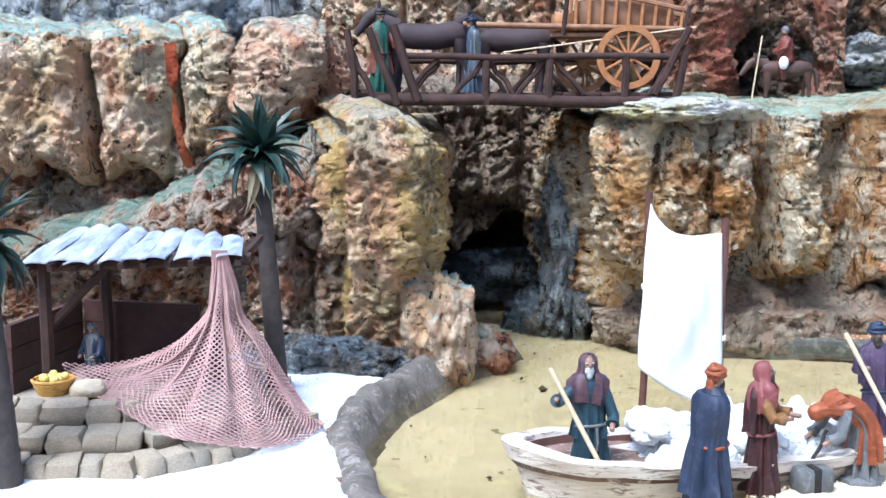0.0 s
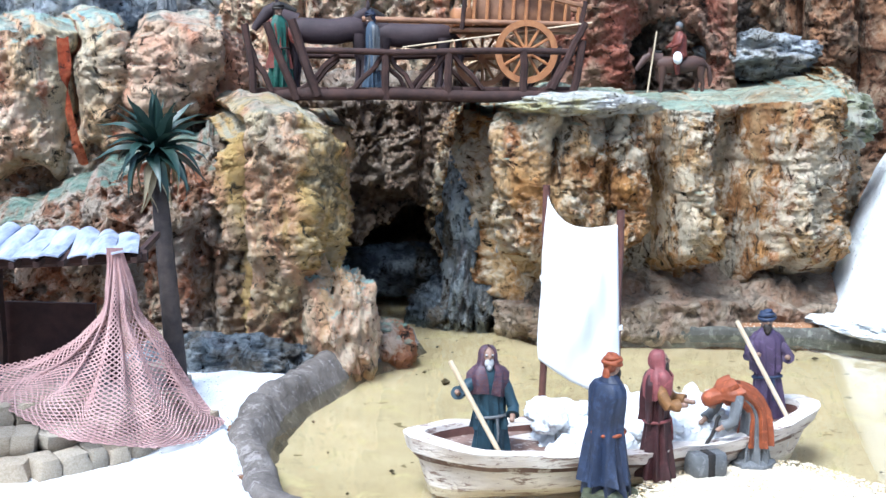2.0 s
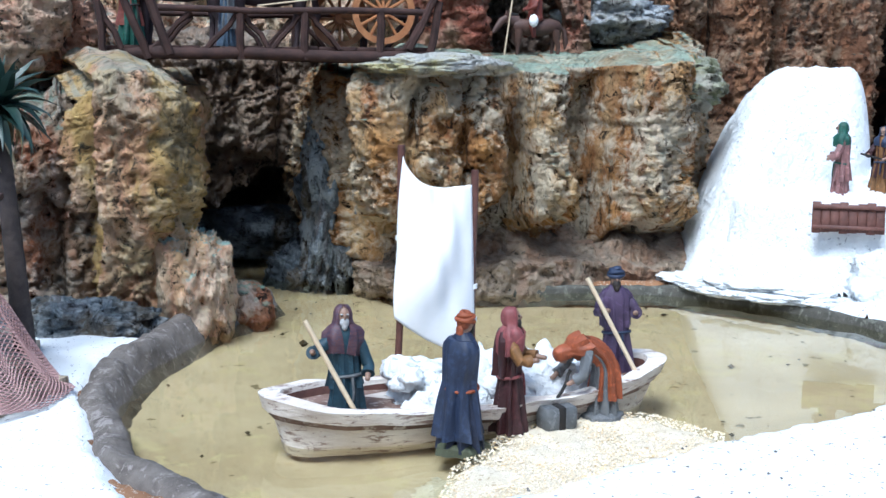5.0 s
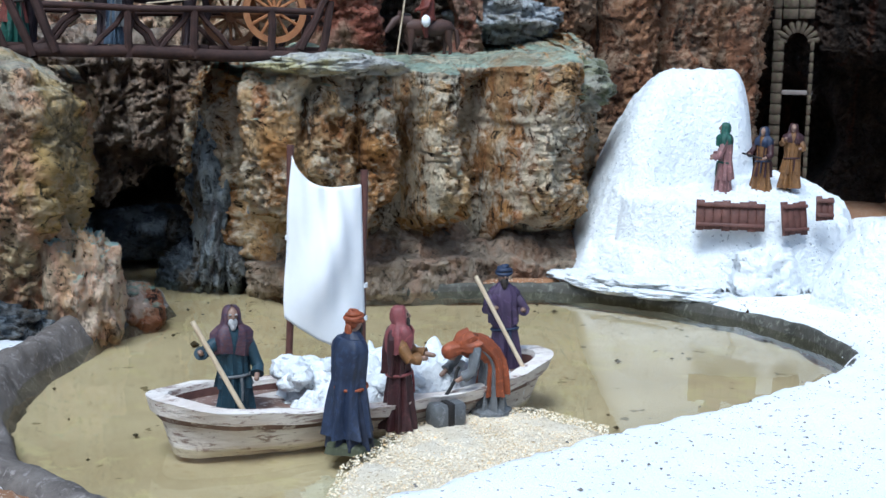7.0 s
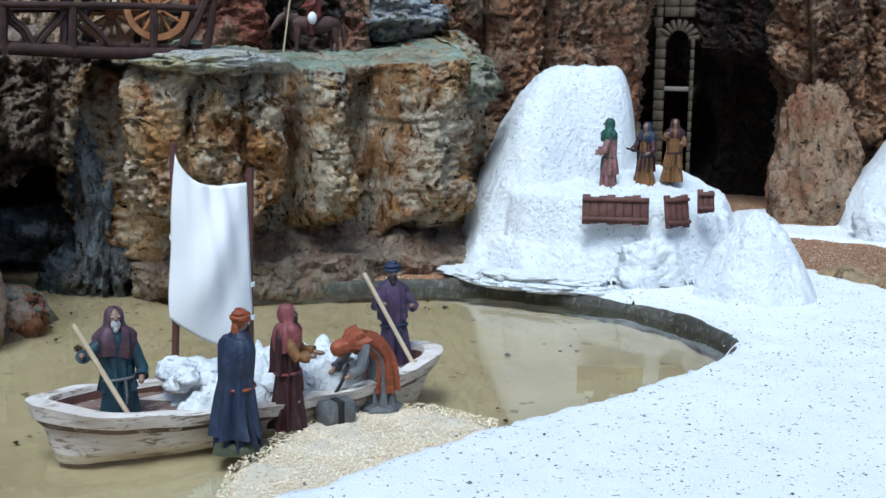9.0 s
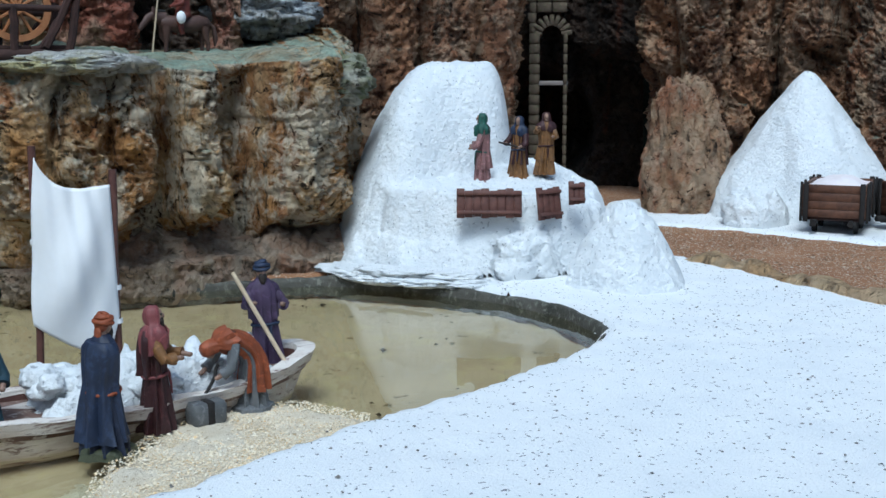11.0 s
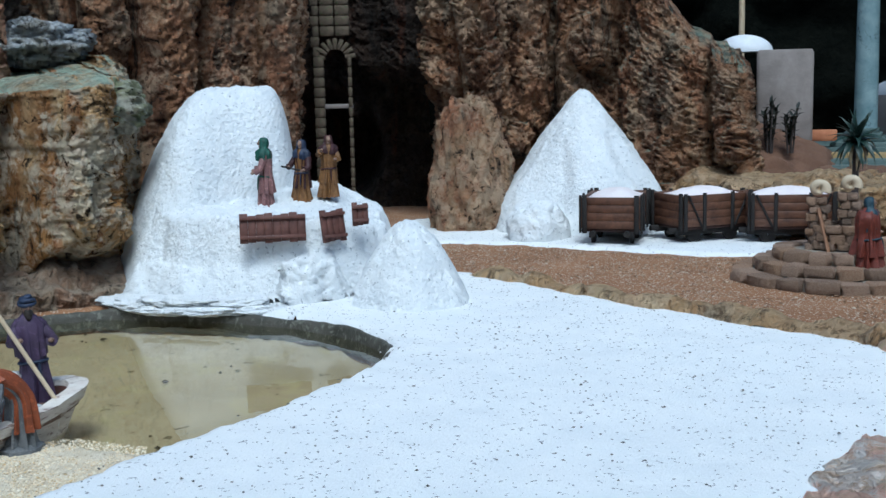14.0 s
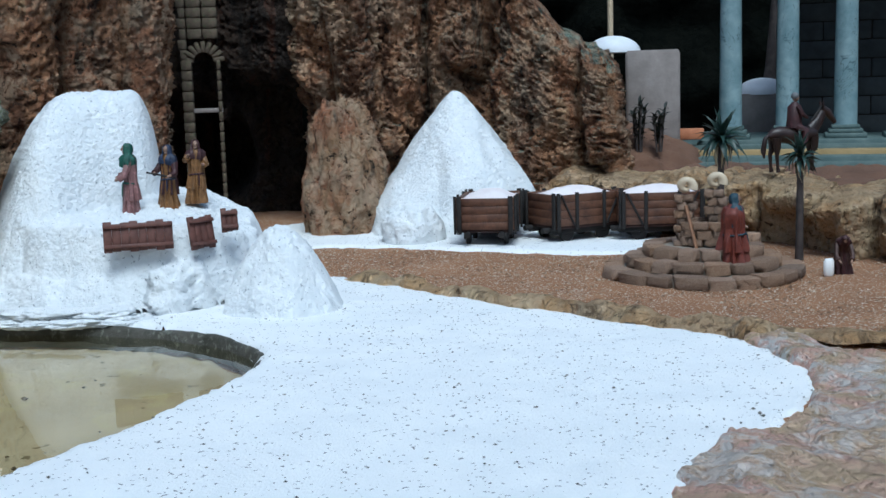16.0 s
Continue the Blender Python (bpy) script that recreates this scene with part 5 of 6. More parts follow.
for i in range(34):
    s, w = rng.uniform(-0.28, 0.52), rng.uniform(-0.12, 0.13)
    z = 0.125 + 0.035 * (1 - (w / 0.16) ** 2) + (0.03 if i % 3 == 0 else 0.0)
    q = pose(0.905, 3.705, 0, 0, 0, 13.0) @ Vector((s, w, z))
    r = rng.uniform(0.028, 0.055)
    ob = boulder("salt_block", tuple(q), (r * 1.2, r, r * 0.75), SALT_HEAP, 30 + i, 0.35, 16, "rough white lump of salt in the boat", rng.uniform(0, 3))
    tagged(ob, category="salt", group="salt blocks in the boat")


def sail():
    top = thing("sail", pose(0, 0, 0), "white cloth sail tied between two brown poles", "sail")
    beam((0.690, 4.0, -0.06), (0.705, 4.0, 0.905), 0.026, REDWOOD, "pole", top, wob=0.006, n=8)
    beam((0.960, 4.0, -0.06), (0.968, 4.0, 0.815), 0.028, REDWOOD, "pole", top, wob=0.006, n=8, seed=4)
    nu, nv = 28, 40
    u, v = np.meshgrid(np.linspace(0, 1, nu), np.linspace(0, 1, nv))
    zt = 0.87 - 0.105 * u - 0.075 * np.sin(np.pi * u ** 0.7) * (1 - 0.3 * u)
    zb = 0.295 + 0.02 * u - 0.145 * np.interp(u, [0, 0.15, 0.4, 0.75, 0.9, 1], [0, 0.25, 0.62, 1.0, 0.8, 0.1])
    z = zt + (zb - zt) * v
    x = 0.708 + 0.245 * u - 0.02 * np.sin(np.pi * v) * (1 - u) - 0.03 * smooth(0.5, 1.0, v) * (1 - u) + 0.014 * v * u
    bil = np.sin(np.pi * u) * np.sin(np.pi * np.clip(v * 0.9 + 0.05, 0, 1))
    y = 3.985 - 0.06 * bil - 0.014 * np.sin(9 * (u + 0.8 * v)) * bil - 0.008 * np.sin(23 * u - 6 * v) * (1 - v) * np.sin(np.pi * u)
    ob = grid_mesh("cloth", np.stack([x, y, z], -1), CLOTH)
    ob.parent = top
    ob.modifiers.new("thickness", "SOLIDIFY").thickness = 0.002
    for px, pz in ((0.703, 0.58), (0.70, 0.42), (0.962, 0.40), (0.962, 0.28)):
        Geo().tube([(px, 4.0, pz - 0.008), (px, 4.0, pz + 0.008)], 0.019, 0, 10).put("tie", CLOTH, top, "white rope tie")


sail()
statue("bearded_boatman", pose(0.455, 3.57, 0.02, 0, 0, 5), 0.43, TEAL, TEAL, SHAWL, "bearded plaster boatman in a teal robe holding a pole", cloak_from=6, arms=[(-1, (-0.26, -0.12, 0.66)), (1, (0.14, -0.14, 0.44))], beard=True, drop=0.16, sash=GREYCL)
statue("cloaked_man", pose(0.79, 3.36, 0.02, 0, 0, 118), 0.435, NAVY, BLUE, ORANGE, "plaster man in a blue cloak and orange turban", cloak_from=2, base=cloth_mat("moss_base", (0.10, 0.11, 0.06)), wide=1.12, veil=False, beard=True, hair=DARKHAIR)
statue("porter", pose(0.975, 3.50, 0.02, 0, 0, 75), 0.42, MAROON, MAROON, ROSE, "plaster man in a maroon robe with a rose headcloth", cloak_from=7, arms=[(1, (0.08, -0.26, 0.56)), (-1, (-0.1, -0.2, 0.58))], sleeve=MUSTARD, drop=0.14, hair=DARKHAIR, beard=True)
statue("stooping_porter", pose(1.32, 3.60, 0.02, 0, 0, -80), 0.40, GREYCL, ORANGE, ORANGE, "stooping plaster man in an orange cloak", bend=1.25, arms=[(-1, (-0.12, -0.40, 0.34)), (1, (0.10, -0.36, 0.34))], base=GREYCL, drop=0.10, sleeve=GREYCL, cloak_from=3, sash=ORANGE)
statue("steersman", pose(1.45, 3.845, 0.06, 0, 0, -10), 0.43, PURPLE, PURPLE, BLUE, "plaster steersman in a striped purple tunic and blue turban", arms=[(-1, (-0.10, -0.2, 0.66)), (1, (0.14, -0.1, 0.62))], veil=False, beard=True, hair=DARKHAIR, cloak_from=8)
for a, b in (((0.325, 3.50, 0.405), (0.475, 3.45, 0.12)), ((1.325, 3.80, 0.455), (1.475, 3.70, 0.14))):
    pole = thing("punt_pole", pose(*a), "pale wooden punting pole held by a boatman", "pole", "punting poles")
    beam((0, 0, 0), tuple(np.array(b) - np.array(a)), 0.016, POLEWOOD, "shaft", pole, n=8)


def sack():
    top = thing("salt_crate", pose(1.135, 3.50, 0.02, 0, 0, 12), "grey basket of salt tied with a dark rope", "basket")
    Geo().box((-0.06, -0.04, 0), (0.06, 0.04, 0.075), 0, 0.012).put("body", GREYCL, top)
    Geo().box((-0.012, -0.043, 0.003), (0.012, 0.043, 0.079), 0, 0.003).put("band", BLACKISH, top)
    beam((0.0, 0.02, 0.075), (0.08, 0.06, 0.17), 0.013, BLACKISH, "rope", top, wob=0.01)


sack()


# ---- the bridge, the wagon and its team ----
def bridge():
    top = thing("bridge", pose(0, 0, 0), "dark log footbridge with rough rails over the channel", "bridge")
    W, rng = DARKWOOD, random.Random(3)
    for y in (5.72, 6.36):
        beam((-0.20, y, 1.225), (1.14, y, 1.215), 0.055, W, "log", top, 0.045, wob=0.012, n=8, seed=int(y * 10))
        beam((-0.50, y + 0.06, 1.195), (-0.14, y, 1.235), 0.06, W, "log", top, 0.05, wob=0.01, n=8)
        beam((-0.19, y, 1.435), (1.13, y, 1.43), 0.032, W, "rail", top, wob=0.014, n=8, seed=int(y * 20))
        for x, lean in ((-0.22, -0.14), (0.21, 0.0), (0.515, 0.0), (0.88, 0.0), (1.12, 0.05)):
            beam((x, y, 1.20), (x + lean, y, 1.44 + abs(lean) * 0.9), 0.04, W, "post", top, wob=0.01, n=7, seed=int(x * 30))
        for a, b in ((-0.20, -0.02), (0.05, 0.20), (0.34, 0.22), (0.36, 0.50), (0.68, 0.53), (1.0, 1.12)):
            beam((a, y + 0.01, 1.25), (b, y + 0.01, 1.42), 0.026, W, "brace", top, wob=0.012, n=6, seed=int(a * 50))
    beam((-0.42, 5.70, 1.20), (-0.46, 5.70, 1.56), 0.036, W, "post", top, wob=0.01)
    beam((-0.12, 5.70, 1.22), (-0.24, 5.70, 1.58), 0.045, W, "post", top, wob=0.01, seed=3)
    beam((-0.34, 5.70, 1.24), (-0.44, 5.70, 1.46), 0.03, W, "brace", top, wob=0.01, seed=7)
    beam((1.02, 5.70, 1.25), (1.18, 5.70, 1.57), 0.035, W, "brace", top, wob=0.01, seed=8)
    n = 17
    for i in range(n):
        x = -0.44 + i * 1.58 / n
        Geo().box((x, 5.74, 1.235), (x + 1.50 / n, 6.36, 1.258 + rng.uniform(0, 0.006)), 0, 0.004).put("plank", W, top)


def wheel(parent, x, y, z, r):
    hub = Geo().tube([(x, y - 0.035, z), (x, y + 0.035, z)], 0.028, 0, 12).put("wheel", WHEELWOOD, parent)
    ph = np.linspace(0, 2 * np.pi, 41)
    sec = [(r * 0.80, -0.014), (r, -0.016), (r, 0.016), (r * 0.80, 0.014)]
    rings = [[(x + a * math.cos(t), y + b, z + a * math.sin(t)) for a, b in sec] for t in ph]
    Geo().loft(rings, caps=False).put("rim", WHEELWOOD, hub)
    for i in range(12):
        t = i * math.pi / 6
        beam((x, y, z), (x + r * 0.82 * math.cos(t), y, z + r * 0.82 * math.sin(t)), 0.016, WHEELWOOD, "spoke", hub, n=6)


def wagon():
    top = thing("horse_cart", pose(0, 0, 0), "wooden two-wheeled cart with orange brown spoked wheels on the bridge", "cart")
    wheel(top, 0.92, 5.90, 1.437, 0.158)
    wheel(top, 0.74, 6.26, 1.415, 0.150)
    beam((0.92, 5.90, 1.437), (0.74, 6.26, 1.425), 0.03, WHEELWOOD, "axle", top)
    Geo().box((0.55, 5.97, 1.54), (1.22, 6.22, 1.56), 0, 0.004).put("bed", WOOD, top)
    for y in (5.96, 6.22):
        beam((0.10, y, 1.60), (1.26, y, 1.575), 0.03, WOOD, "shaft", top, n=8)
        beam((0.62, y, 1.80), (1.26, y, 1.66), 0.026, WOOD, "side_rail", top)
        for i in range(9):
            x = 0.66 + i * 0.066
            beam((x, y, 1.57), (x + 0.01, y, 1.785 - 0.222 * (x - 0.66)), 0.018, WHEELWOOD, "side_slat", top)
    Geo().box((0.68, 5.985, 1.57), (1.16, 6.20, 1.72), 0, 0.01).put("load", WOOD, top)
    Geo().box((0.56, 5.99, 1.57), (0.66, 6.20, 1.66), 0, 0.01).put("seat_box", WHEELWOOD, top)
    for x in (0.60, 1.20):
        beam((x, 5.95, 1.55), (x + 0.03, 5.95, 1.84 - 0.25 * (x - 0.6)), 0.024, DARKWOOD, "stake", top)
    beam((0.30, 5.93, 1.46), (1.26, 5.93, 1.585), 0.008, POLEWOOD, "rope", top)


bridge()
wagon()
beast("mule", pose(-0.08, 6.0, 1.262, 0, 0, 4), 0.37, MULE, "dark grey plaster mule harnessed before the cart", 0.12)
beast("mule", pose(0.36, 6.12, 1.262, 0, 0, 4), 0.35, MULE, "blue grey plaster mule between the cart shafts", 0.1)
statue("mule_driver", pose(-0.31, 5.90, 1.262, 0, 0, 30), 0.42, GREEN, REDROBE, DARKHAIR, "plaster mule driver in a red tunic", arms=[(1, (0.1, -0.2, 0.55))], veil=False)
statue("walking_man", pose(0.145, 5.86, 1.262, 0, 0, -80), 0.38, cloth_mat("denim_paint", (0.10, 0.15, 0.22)), GREYCL, NAVY, "plaster man in pale blue walking beside the mules", wide=0.85, veil=False)
statue("kneeling_figure", pose(-0.88, 6.12, 1.60, 0, 0, 20), 0.26, GREYCL, GREYCL, GREYCL, "grey plaster figure kneeling on the turquoise ledge", bend=0.5, wide=1.25)

# ---- boulders round the channel and the ledge ----
boulder("boulder", (-0.03, 5.22, 0.19), (0.15, 0.19, 0.27), ROCK_LEFT, 4, 0.42, 60, "pale weathered boulder at the channel mouth")
boulder("boulder", (-0.55, 4.98, 0.06), (0.32, 0.15, 0.14), ROCK_RIB, 6, 0.5, 60, "dark blue grey boulder beside the kerb")
boulder("boulder", (0.18, 5.45, 0.03), (0.14, 0.12, 0.12), ROCK_LOW, 7, 0.3, 34, "brown boulder at the waterline")
boulder("boulder", (0.33, 7.15, 0.17), (0.42, 0.18, 0.15), ROCK_RIB, 8, 0.25, 44, "dark rounded rock lip across the cave")
boulder("boulder", (0.70, 6.34, 0.34), (0.14, 0.20, 0.52), ROCK_RIB, 9, 0.65, 80, "blue grey rock rib beside the cave mouth")
boulder("boulder", (0.56, 6.55, 0.0), (0.17, 0.22, 0.17), ROCK_RIB, 10, 0.55, 60, "blue grey rock at the channel's edge")
boulder("ledge_slab", (1.18, 5.74, 1.17), (0.34, 0.22, 0.055), rock_material("rock_pale", (0.80, 0.78, 0.70), (0.82, 0.80, 0.74), (0.70, 0.62, 0.30), (0.14, 0.12, 0.08), (0.88, 0.87, 0.84), (0.86, 0.85, 0.80), 0.6, 0.35, 0.6, stain_amount=0.1), 11, 0.3, 50, "white and yellow layered slab on the ledge")
boulder("boulder", (2.58, 6.28, 1.06), (0.24, 0.32, 0.15), rock_material("rock_moss", (0.55, 0.52, 0.40), (0.34, 0.36, 0.20), (0.60, 0.56, 0.46), SHADE_WASH, (0.80, 0.78, 0.70), (0.66, 0.68, 0.55), 0.8, 0.6, 0.6, stain_amount=0.2), 12, 0.45, 60, "mossy pale boulder at the ledge's end")
boulder("boulder", (2.60, 7.2, 1.46), (0.34, 0.26, 0.13), ROCK_GREY, 13, 0.45, 50, "pale grey rock above the green ledge")
boulder("boulder", (2.0, 6.9, 1.15), (0.5, 0.3, 0.10), ROCK_RED, 14, 0.3, 44, "red brown rock floor of the niche")
beast("donkey", pose(1.92, 6.66, 1.19, 0, 0, 8), 0.27, MULEDARK, "brown plaster donkey carrying a rider in the niche", 0.25, (REDROBE, GREYCL))
staff = thing("staff", pose(1.72, 6.6, 1.22), "thin pale walking staff held by the rider", "staff")
beam((0, 0, 0), (0.05, 0, 0.36), 0.01, POLEWOOD, "shaft", staff)
Geo().ball((1.88, 6.55, 1.43), (0.028, 0.022, 0.036)).put("lamb", CLOTH)
tagged(bpy.data.objects["lamb"], "small white plaster lamb on the rider's lap", "statue")


# ---- on the salt mound ----
def board_panel(m, w, h, n, label):
    top = thing("wooden_panel", m, label, "panel", "wooden panels")
    for i in range(n):
        x = -w / 2 + i * w / n
        Geo().box((x, -0.008, 0.004 * (i % 3)), (x + w / n * 0.99, 0.008, h - 0.006 * ((i * 5) % 3)), 0, 0.003).put("board", REDWOOD, top)
    for z in (0.02, h - 0.035):
        Geo().box((-w / 2, -0.022, z), (w / 2, -0.009, z + 0.018), 0, 0.003).put("batten", REDWOOD, top)


board_panel(pose(3.105, 5.165, 0.375, -10, 0, -27), 0.34, 0.155, 8, "red brown board panel holding up the salt shelf")
board_panel(pose(3.395, 5.03, 0.365, -10, 0, 6), 0.15, 0.17, 4, "tilted red brown board panel")
board_panel(pose(3.525, 4.98, 0.44, -10, 0, -22), 0.085, 0.125, 3, "small red brown board panel")
boulder("rock", (3.36, 5.17, 0.14), (0.24, 0.14, 0.17), SALT_HEAP, 22, 0.35, 40, "grey white salt crusted rock under the shelf", 0.3)
statue("salt_woman", pose(3.31, 5.62, 0.50, 0, 0, -120), 0.41, PALEPINK, PALEPINK, GREEN, "plaster woman in pale pink with a green veil", arms=[(-1, (-0.1, -0.16, 0.52)), (1, (0.12, -0.16, 0.50))], wide=0.85)
statue("salt_worker", pose(3.51, 5.56, 0.53, 0, 0, -60), 0.36, MUSTARD, MAROON, BLUE, "plaster salt worker in brown with a blue headcloth", arms=[(-1, (-0.12, -0.2, 0.55)), (1, (0.12, -0.2, 0.5))])
statue("salt_worker", pose(3.655, 5.51, 0.55, 0, 0, -30), 0.36, MUSTARD, MUSTARD, MAROON, "plaster salt worker in mustard with a dark headcloth", arms=[(-1, (-0.1, -0.15, 0.75)), (1, (0.1, -0.15, 0.6))])
spade = thing("rake", pose(3.36, 5.52, 0.74), "thin dark rake handle held between two salt workers", "tool")
beam((0, 0, 0), (0.15, -0.04, -0.04), 0.010, BLACKISH, "handle", spade)


# ---- the salt wagons ----
def salt_wagon(m, label):
    top = thing("salt_wagon", m, label, "wagon", "salt wagons")
    w, l, z0, z1 = 0.19, 0.27, 0.12, 0.335
    for i in range(4):
        z = z0 + i * (z1 - z0) / 4
        for e in (-1, 1):
            Geo().box((-l, e * w - 0.01, z), (l, e * w + 0.01, z + 0.051), 0, 0.002).put("side_plank", CARTWOOD, top)
            Geo().box((e * l - 0.01, -w + 0.012, z), (e * l + 0.01, w - 0.012, z + 0.051), 0, 0.002).put("end_plank", CARTWOOD, top)
    Geo().box((-l, -w, z0 - 0.02), (l, w, z0), 0, 0.003).put("floor", DARKWOOD, top)
    for e in (-1, 1):
        for x in (-l * 0.98, -l * 0.42, l * 0.42, l * 0.98):
            Geo().box((x - 0.012, e * (w + 0.016) - 0.008, z0 - 0.03), (x + 0.012, e * (w + 0.016) + 0.008, z1 + 0.012), 0, 0.002).put("iron_strap", BLACKISH, top)
        for a, b in ((-l * 0.9, -l * 0.5), (l * 0.9, l * 0.5)):
            beam((a, e * (w + 0.018), z1), (b, e * (w + 0.018), z0), 0.016, BLACKISH, "strut", top)
        for y in (-w, w):
            Geo().box((e * (l + 0.014) - 0.008, y * 0.92 - 0.016, z0 - 0.03), (e * (l + 0.014) + 0.008, y * 0.92 + 0.016, z1 + 0.012), 0, 0.002).put("iron_strap", BLACKISH, top)
            Geo().tube([(e * (l + 0.01), y * 0.6, z0 - 0.03), (e * (l + 0.07), y * 0.6, z0 - 0.03)], 0.02, 0, 10).put("buffer", BLACKISH, top)
        Geo().box((-l - 0.02, e * 0.13 - 0.014, z0 - 0.06), (l + 0.02, e * 0.13 + 0.014, z0 - 0.02), 0, 0.003).put("sole_bar", BLACKISH, top)
        for x in (-0.15, 0.15):
            ph = np.linspace(0, 2 * np.pi, 21)
            Geo().loft([[(x + a * math.cos(t), e * 0.13 + b, 0.058 + a * math.sin(t)) for a, b in ((0.005, -0.01), (0.052, -0.012), (0.058, 0.008), (0.058, 0.012), (0.005, 0.012))] for t in ph], caps=False).put("wheel", BLACKISH, top)
    s, q = np.meshgrid(np.linspace(-1, 1, 24), np.linspace(-1, 1, 18))
    z = z1 - 0.02 + 0.06 * (1 - s * s) * (1 - q * q) + 0.006 * fbm(np.stack([s, q, 0 * s], -1), 4, 3, 0.5, 5)
    heap = grid_mesh("salt_load", np.stack([s * (l - 0.012), q * (w - 0.012), z], -1), SALT_PINK)
    heap.parent = top
    tagged(heap, "heap of pinkish white salt")
    return top


CARTWOOD = plain("wagon_wood", (0.055, 0.022, 0.012), (0.135, 0.060, 0.032), 14, 0.6, 45, 0.5, 0.004)
SALT_PINK = plain("pink_salt", (0.74, 0.66, 0.66), (0.82, 0.76, 0.76), 8, 0.85, 60, 0.6, 0.008)
salt_wagon(pose(6.02, 5.62, 0.055, 0, 0, 38), "brown plank rail wagon heaped with salt, end on")
salt_wagon(pose(6.50, 5.27, 0.055, 0, 0, -14), "brown plank rail wagon with iron straps and salt")
salt_wagon(pose(6.86, 4.82, 0.055, 0, 0, -42), "brown plank rail wagon with iron straps beside the well")
boulder("boulder", (5.72, 6.10, 0.10), (0.24, 0.2, 0.23), SALT_HEAP, 26, 0.2, 40, "rounded white boulder at the salt cone's foot")


# ---- the well ----
def well():
    top = thing("well", pose(5.84, 3.72, 0.04), "round stepped stone well with two scrolled pillars", "well")
    core = Geo()
    for r, z in ((0.51, 0.055), (0.39, 0.115), (0.29, 0.17)):
        core.tube([(0, 0, 0), (0, 0, z * 0.7), (0, 0, z)], r, 0, 40)
    core.put("core", MORTAR, top)
    ph = np.linspace(0, 2 * np.pi, 60)
    for r, z, s in ((0.50, 0.035, 0.16), (0.375, 0.092, 0.15), (0.275, 0.15, 0.13)):
        lay_stones(top, [(r * math.cos(t), r * math.sin(t)) for t in ph], z, (s, 0.062), WELLSTONES, int(r * 100), 0.115)
    shaft = [(0.14 * math.cos(t) + 0.04, 0.14 * math.sin(t)) for t in ph]
    for k in range(3):
        lay_stones(top, shaft, 0.20 + 0.045 * k, (0.085, 0.045), WELLSTONES, 40 + k, 0.05)
    for px, py, h in ((-0.06, 0.07, 0.30), (0.10, -0.02, 0.32)):
        base = 0.16
        for k in range(7):
            z = base + k * h / 7
            for e in (-1, 1):
                sh = 0.010 if k % 2 else -0.010
                ob = new("brick", WELLSTONES[(k + (e > 0)) % 5])
                ob.parent = top
                ob.matrix_basis = pose(px + (e * 0.027 + sh) * 0.55, py - (e * 0.027 + sh) * 0.84, z + h / 14, 0, 0, -57) @ Matrix.Diagonal((0.056, 0.085, h / 7 * 0.95, 1))
        ph2 = np.linspace(-0.4, 1.75 * math.pi, 26)
        rr = np.linspace(0.040, 0.016, 26)
        d = np.array([0.55, -0.84])
        path = [(px + d[0] * r * math.cos(t), py + d[1] * r * math.cos(t), base + h + 0.045 + r * math.sin(t)) for t, r in zip(ph2, rr)]
        Geo().tube(path, np.linspace(0.026, 0.014, 26), 0, 10, flat=1.3).put("scroll", plain("scroll_stone", (0.50, 0.40, 0.27), (0.62, 0.52, 0.38), 9, 0.8), top)
    beam((-0.10, 0.04, 0.40), (-0.14, -0.06, 0.17), 0.02, WOOD, "pole", top)
    Geo().box((0.20, -0.20, 0.17), (0.29, -0.12, 0.225), 0, 0.008).put("block", STONEROSE, top)


well()
statue("well_woman", pose(5.74, 3.44, 0.12, 0, 0, 30), 0.42, REDROBE, REDROBE, TEAL, "plaster woman in red with a blue green veil at the well", arms=[(1, (0.22, -0.14, 0.5))], wide=1.5, drop=0.22)
statue("crouching_woman", pose(6.28, 3.10, 0.045, 0, 0, -50), 0.27, MAROON, MULEDARK, MAROON, "crouching brown plaster woman washing a white cloth", bend=0.7, wide=1.2, arms=[(-1, (-0.1, -0.4, 0.3)), (1, (0.1, -0.4, 0.3))])
statue("crouching_figure", pose(6.50, 2.86, 0.045, 0, 0, 50), 0.24, MULEDARK, MULEDARK, MULEDARK, "brown plaster figure crouching by the terrace", bend=0.7, wide=1.2)
wash = Geo().box((-0.03, -0.02, 0), (0.03, 0.02, 0.10), 0, 0.015).put("white_cloth", CLOTH, m=pose(6.17, 3.12, 0.045, 0, 0, -30))
tagged(wash, "white cloth hanging before the crouching woman", "cloth")
palm(6.60, 4.12, 0.05, 0.70, (0.0, 0.0), 0.21, "dark green palm behind the well", 5, 44, 0.022)
palm(6.60, 3.56, 0.04, 0.62, (0.0, 0.0), 0.16, "dark palm with a thin dark trunk beside the well", 6, 40, 0.022)
beast("horse", pose(7.45, 4.12, 0.50, 0, 0, 152), 0.32, HORSE, "dark bay plaster horse with a rider on the terrace", -0.1, (MAROON, GREYCL))


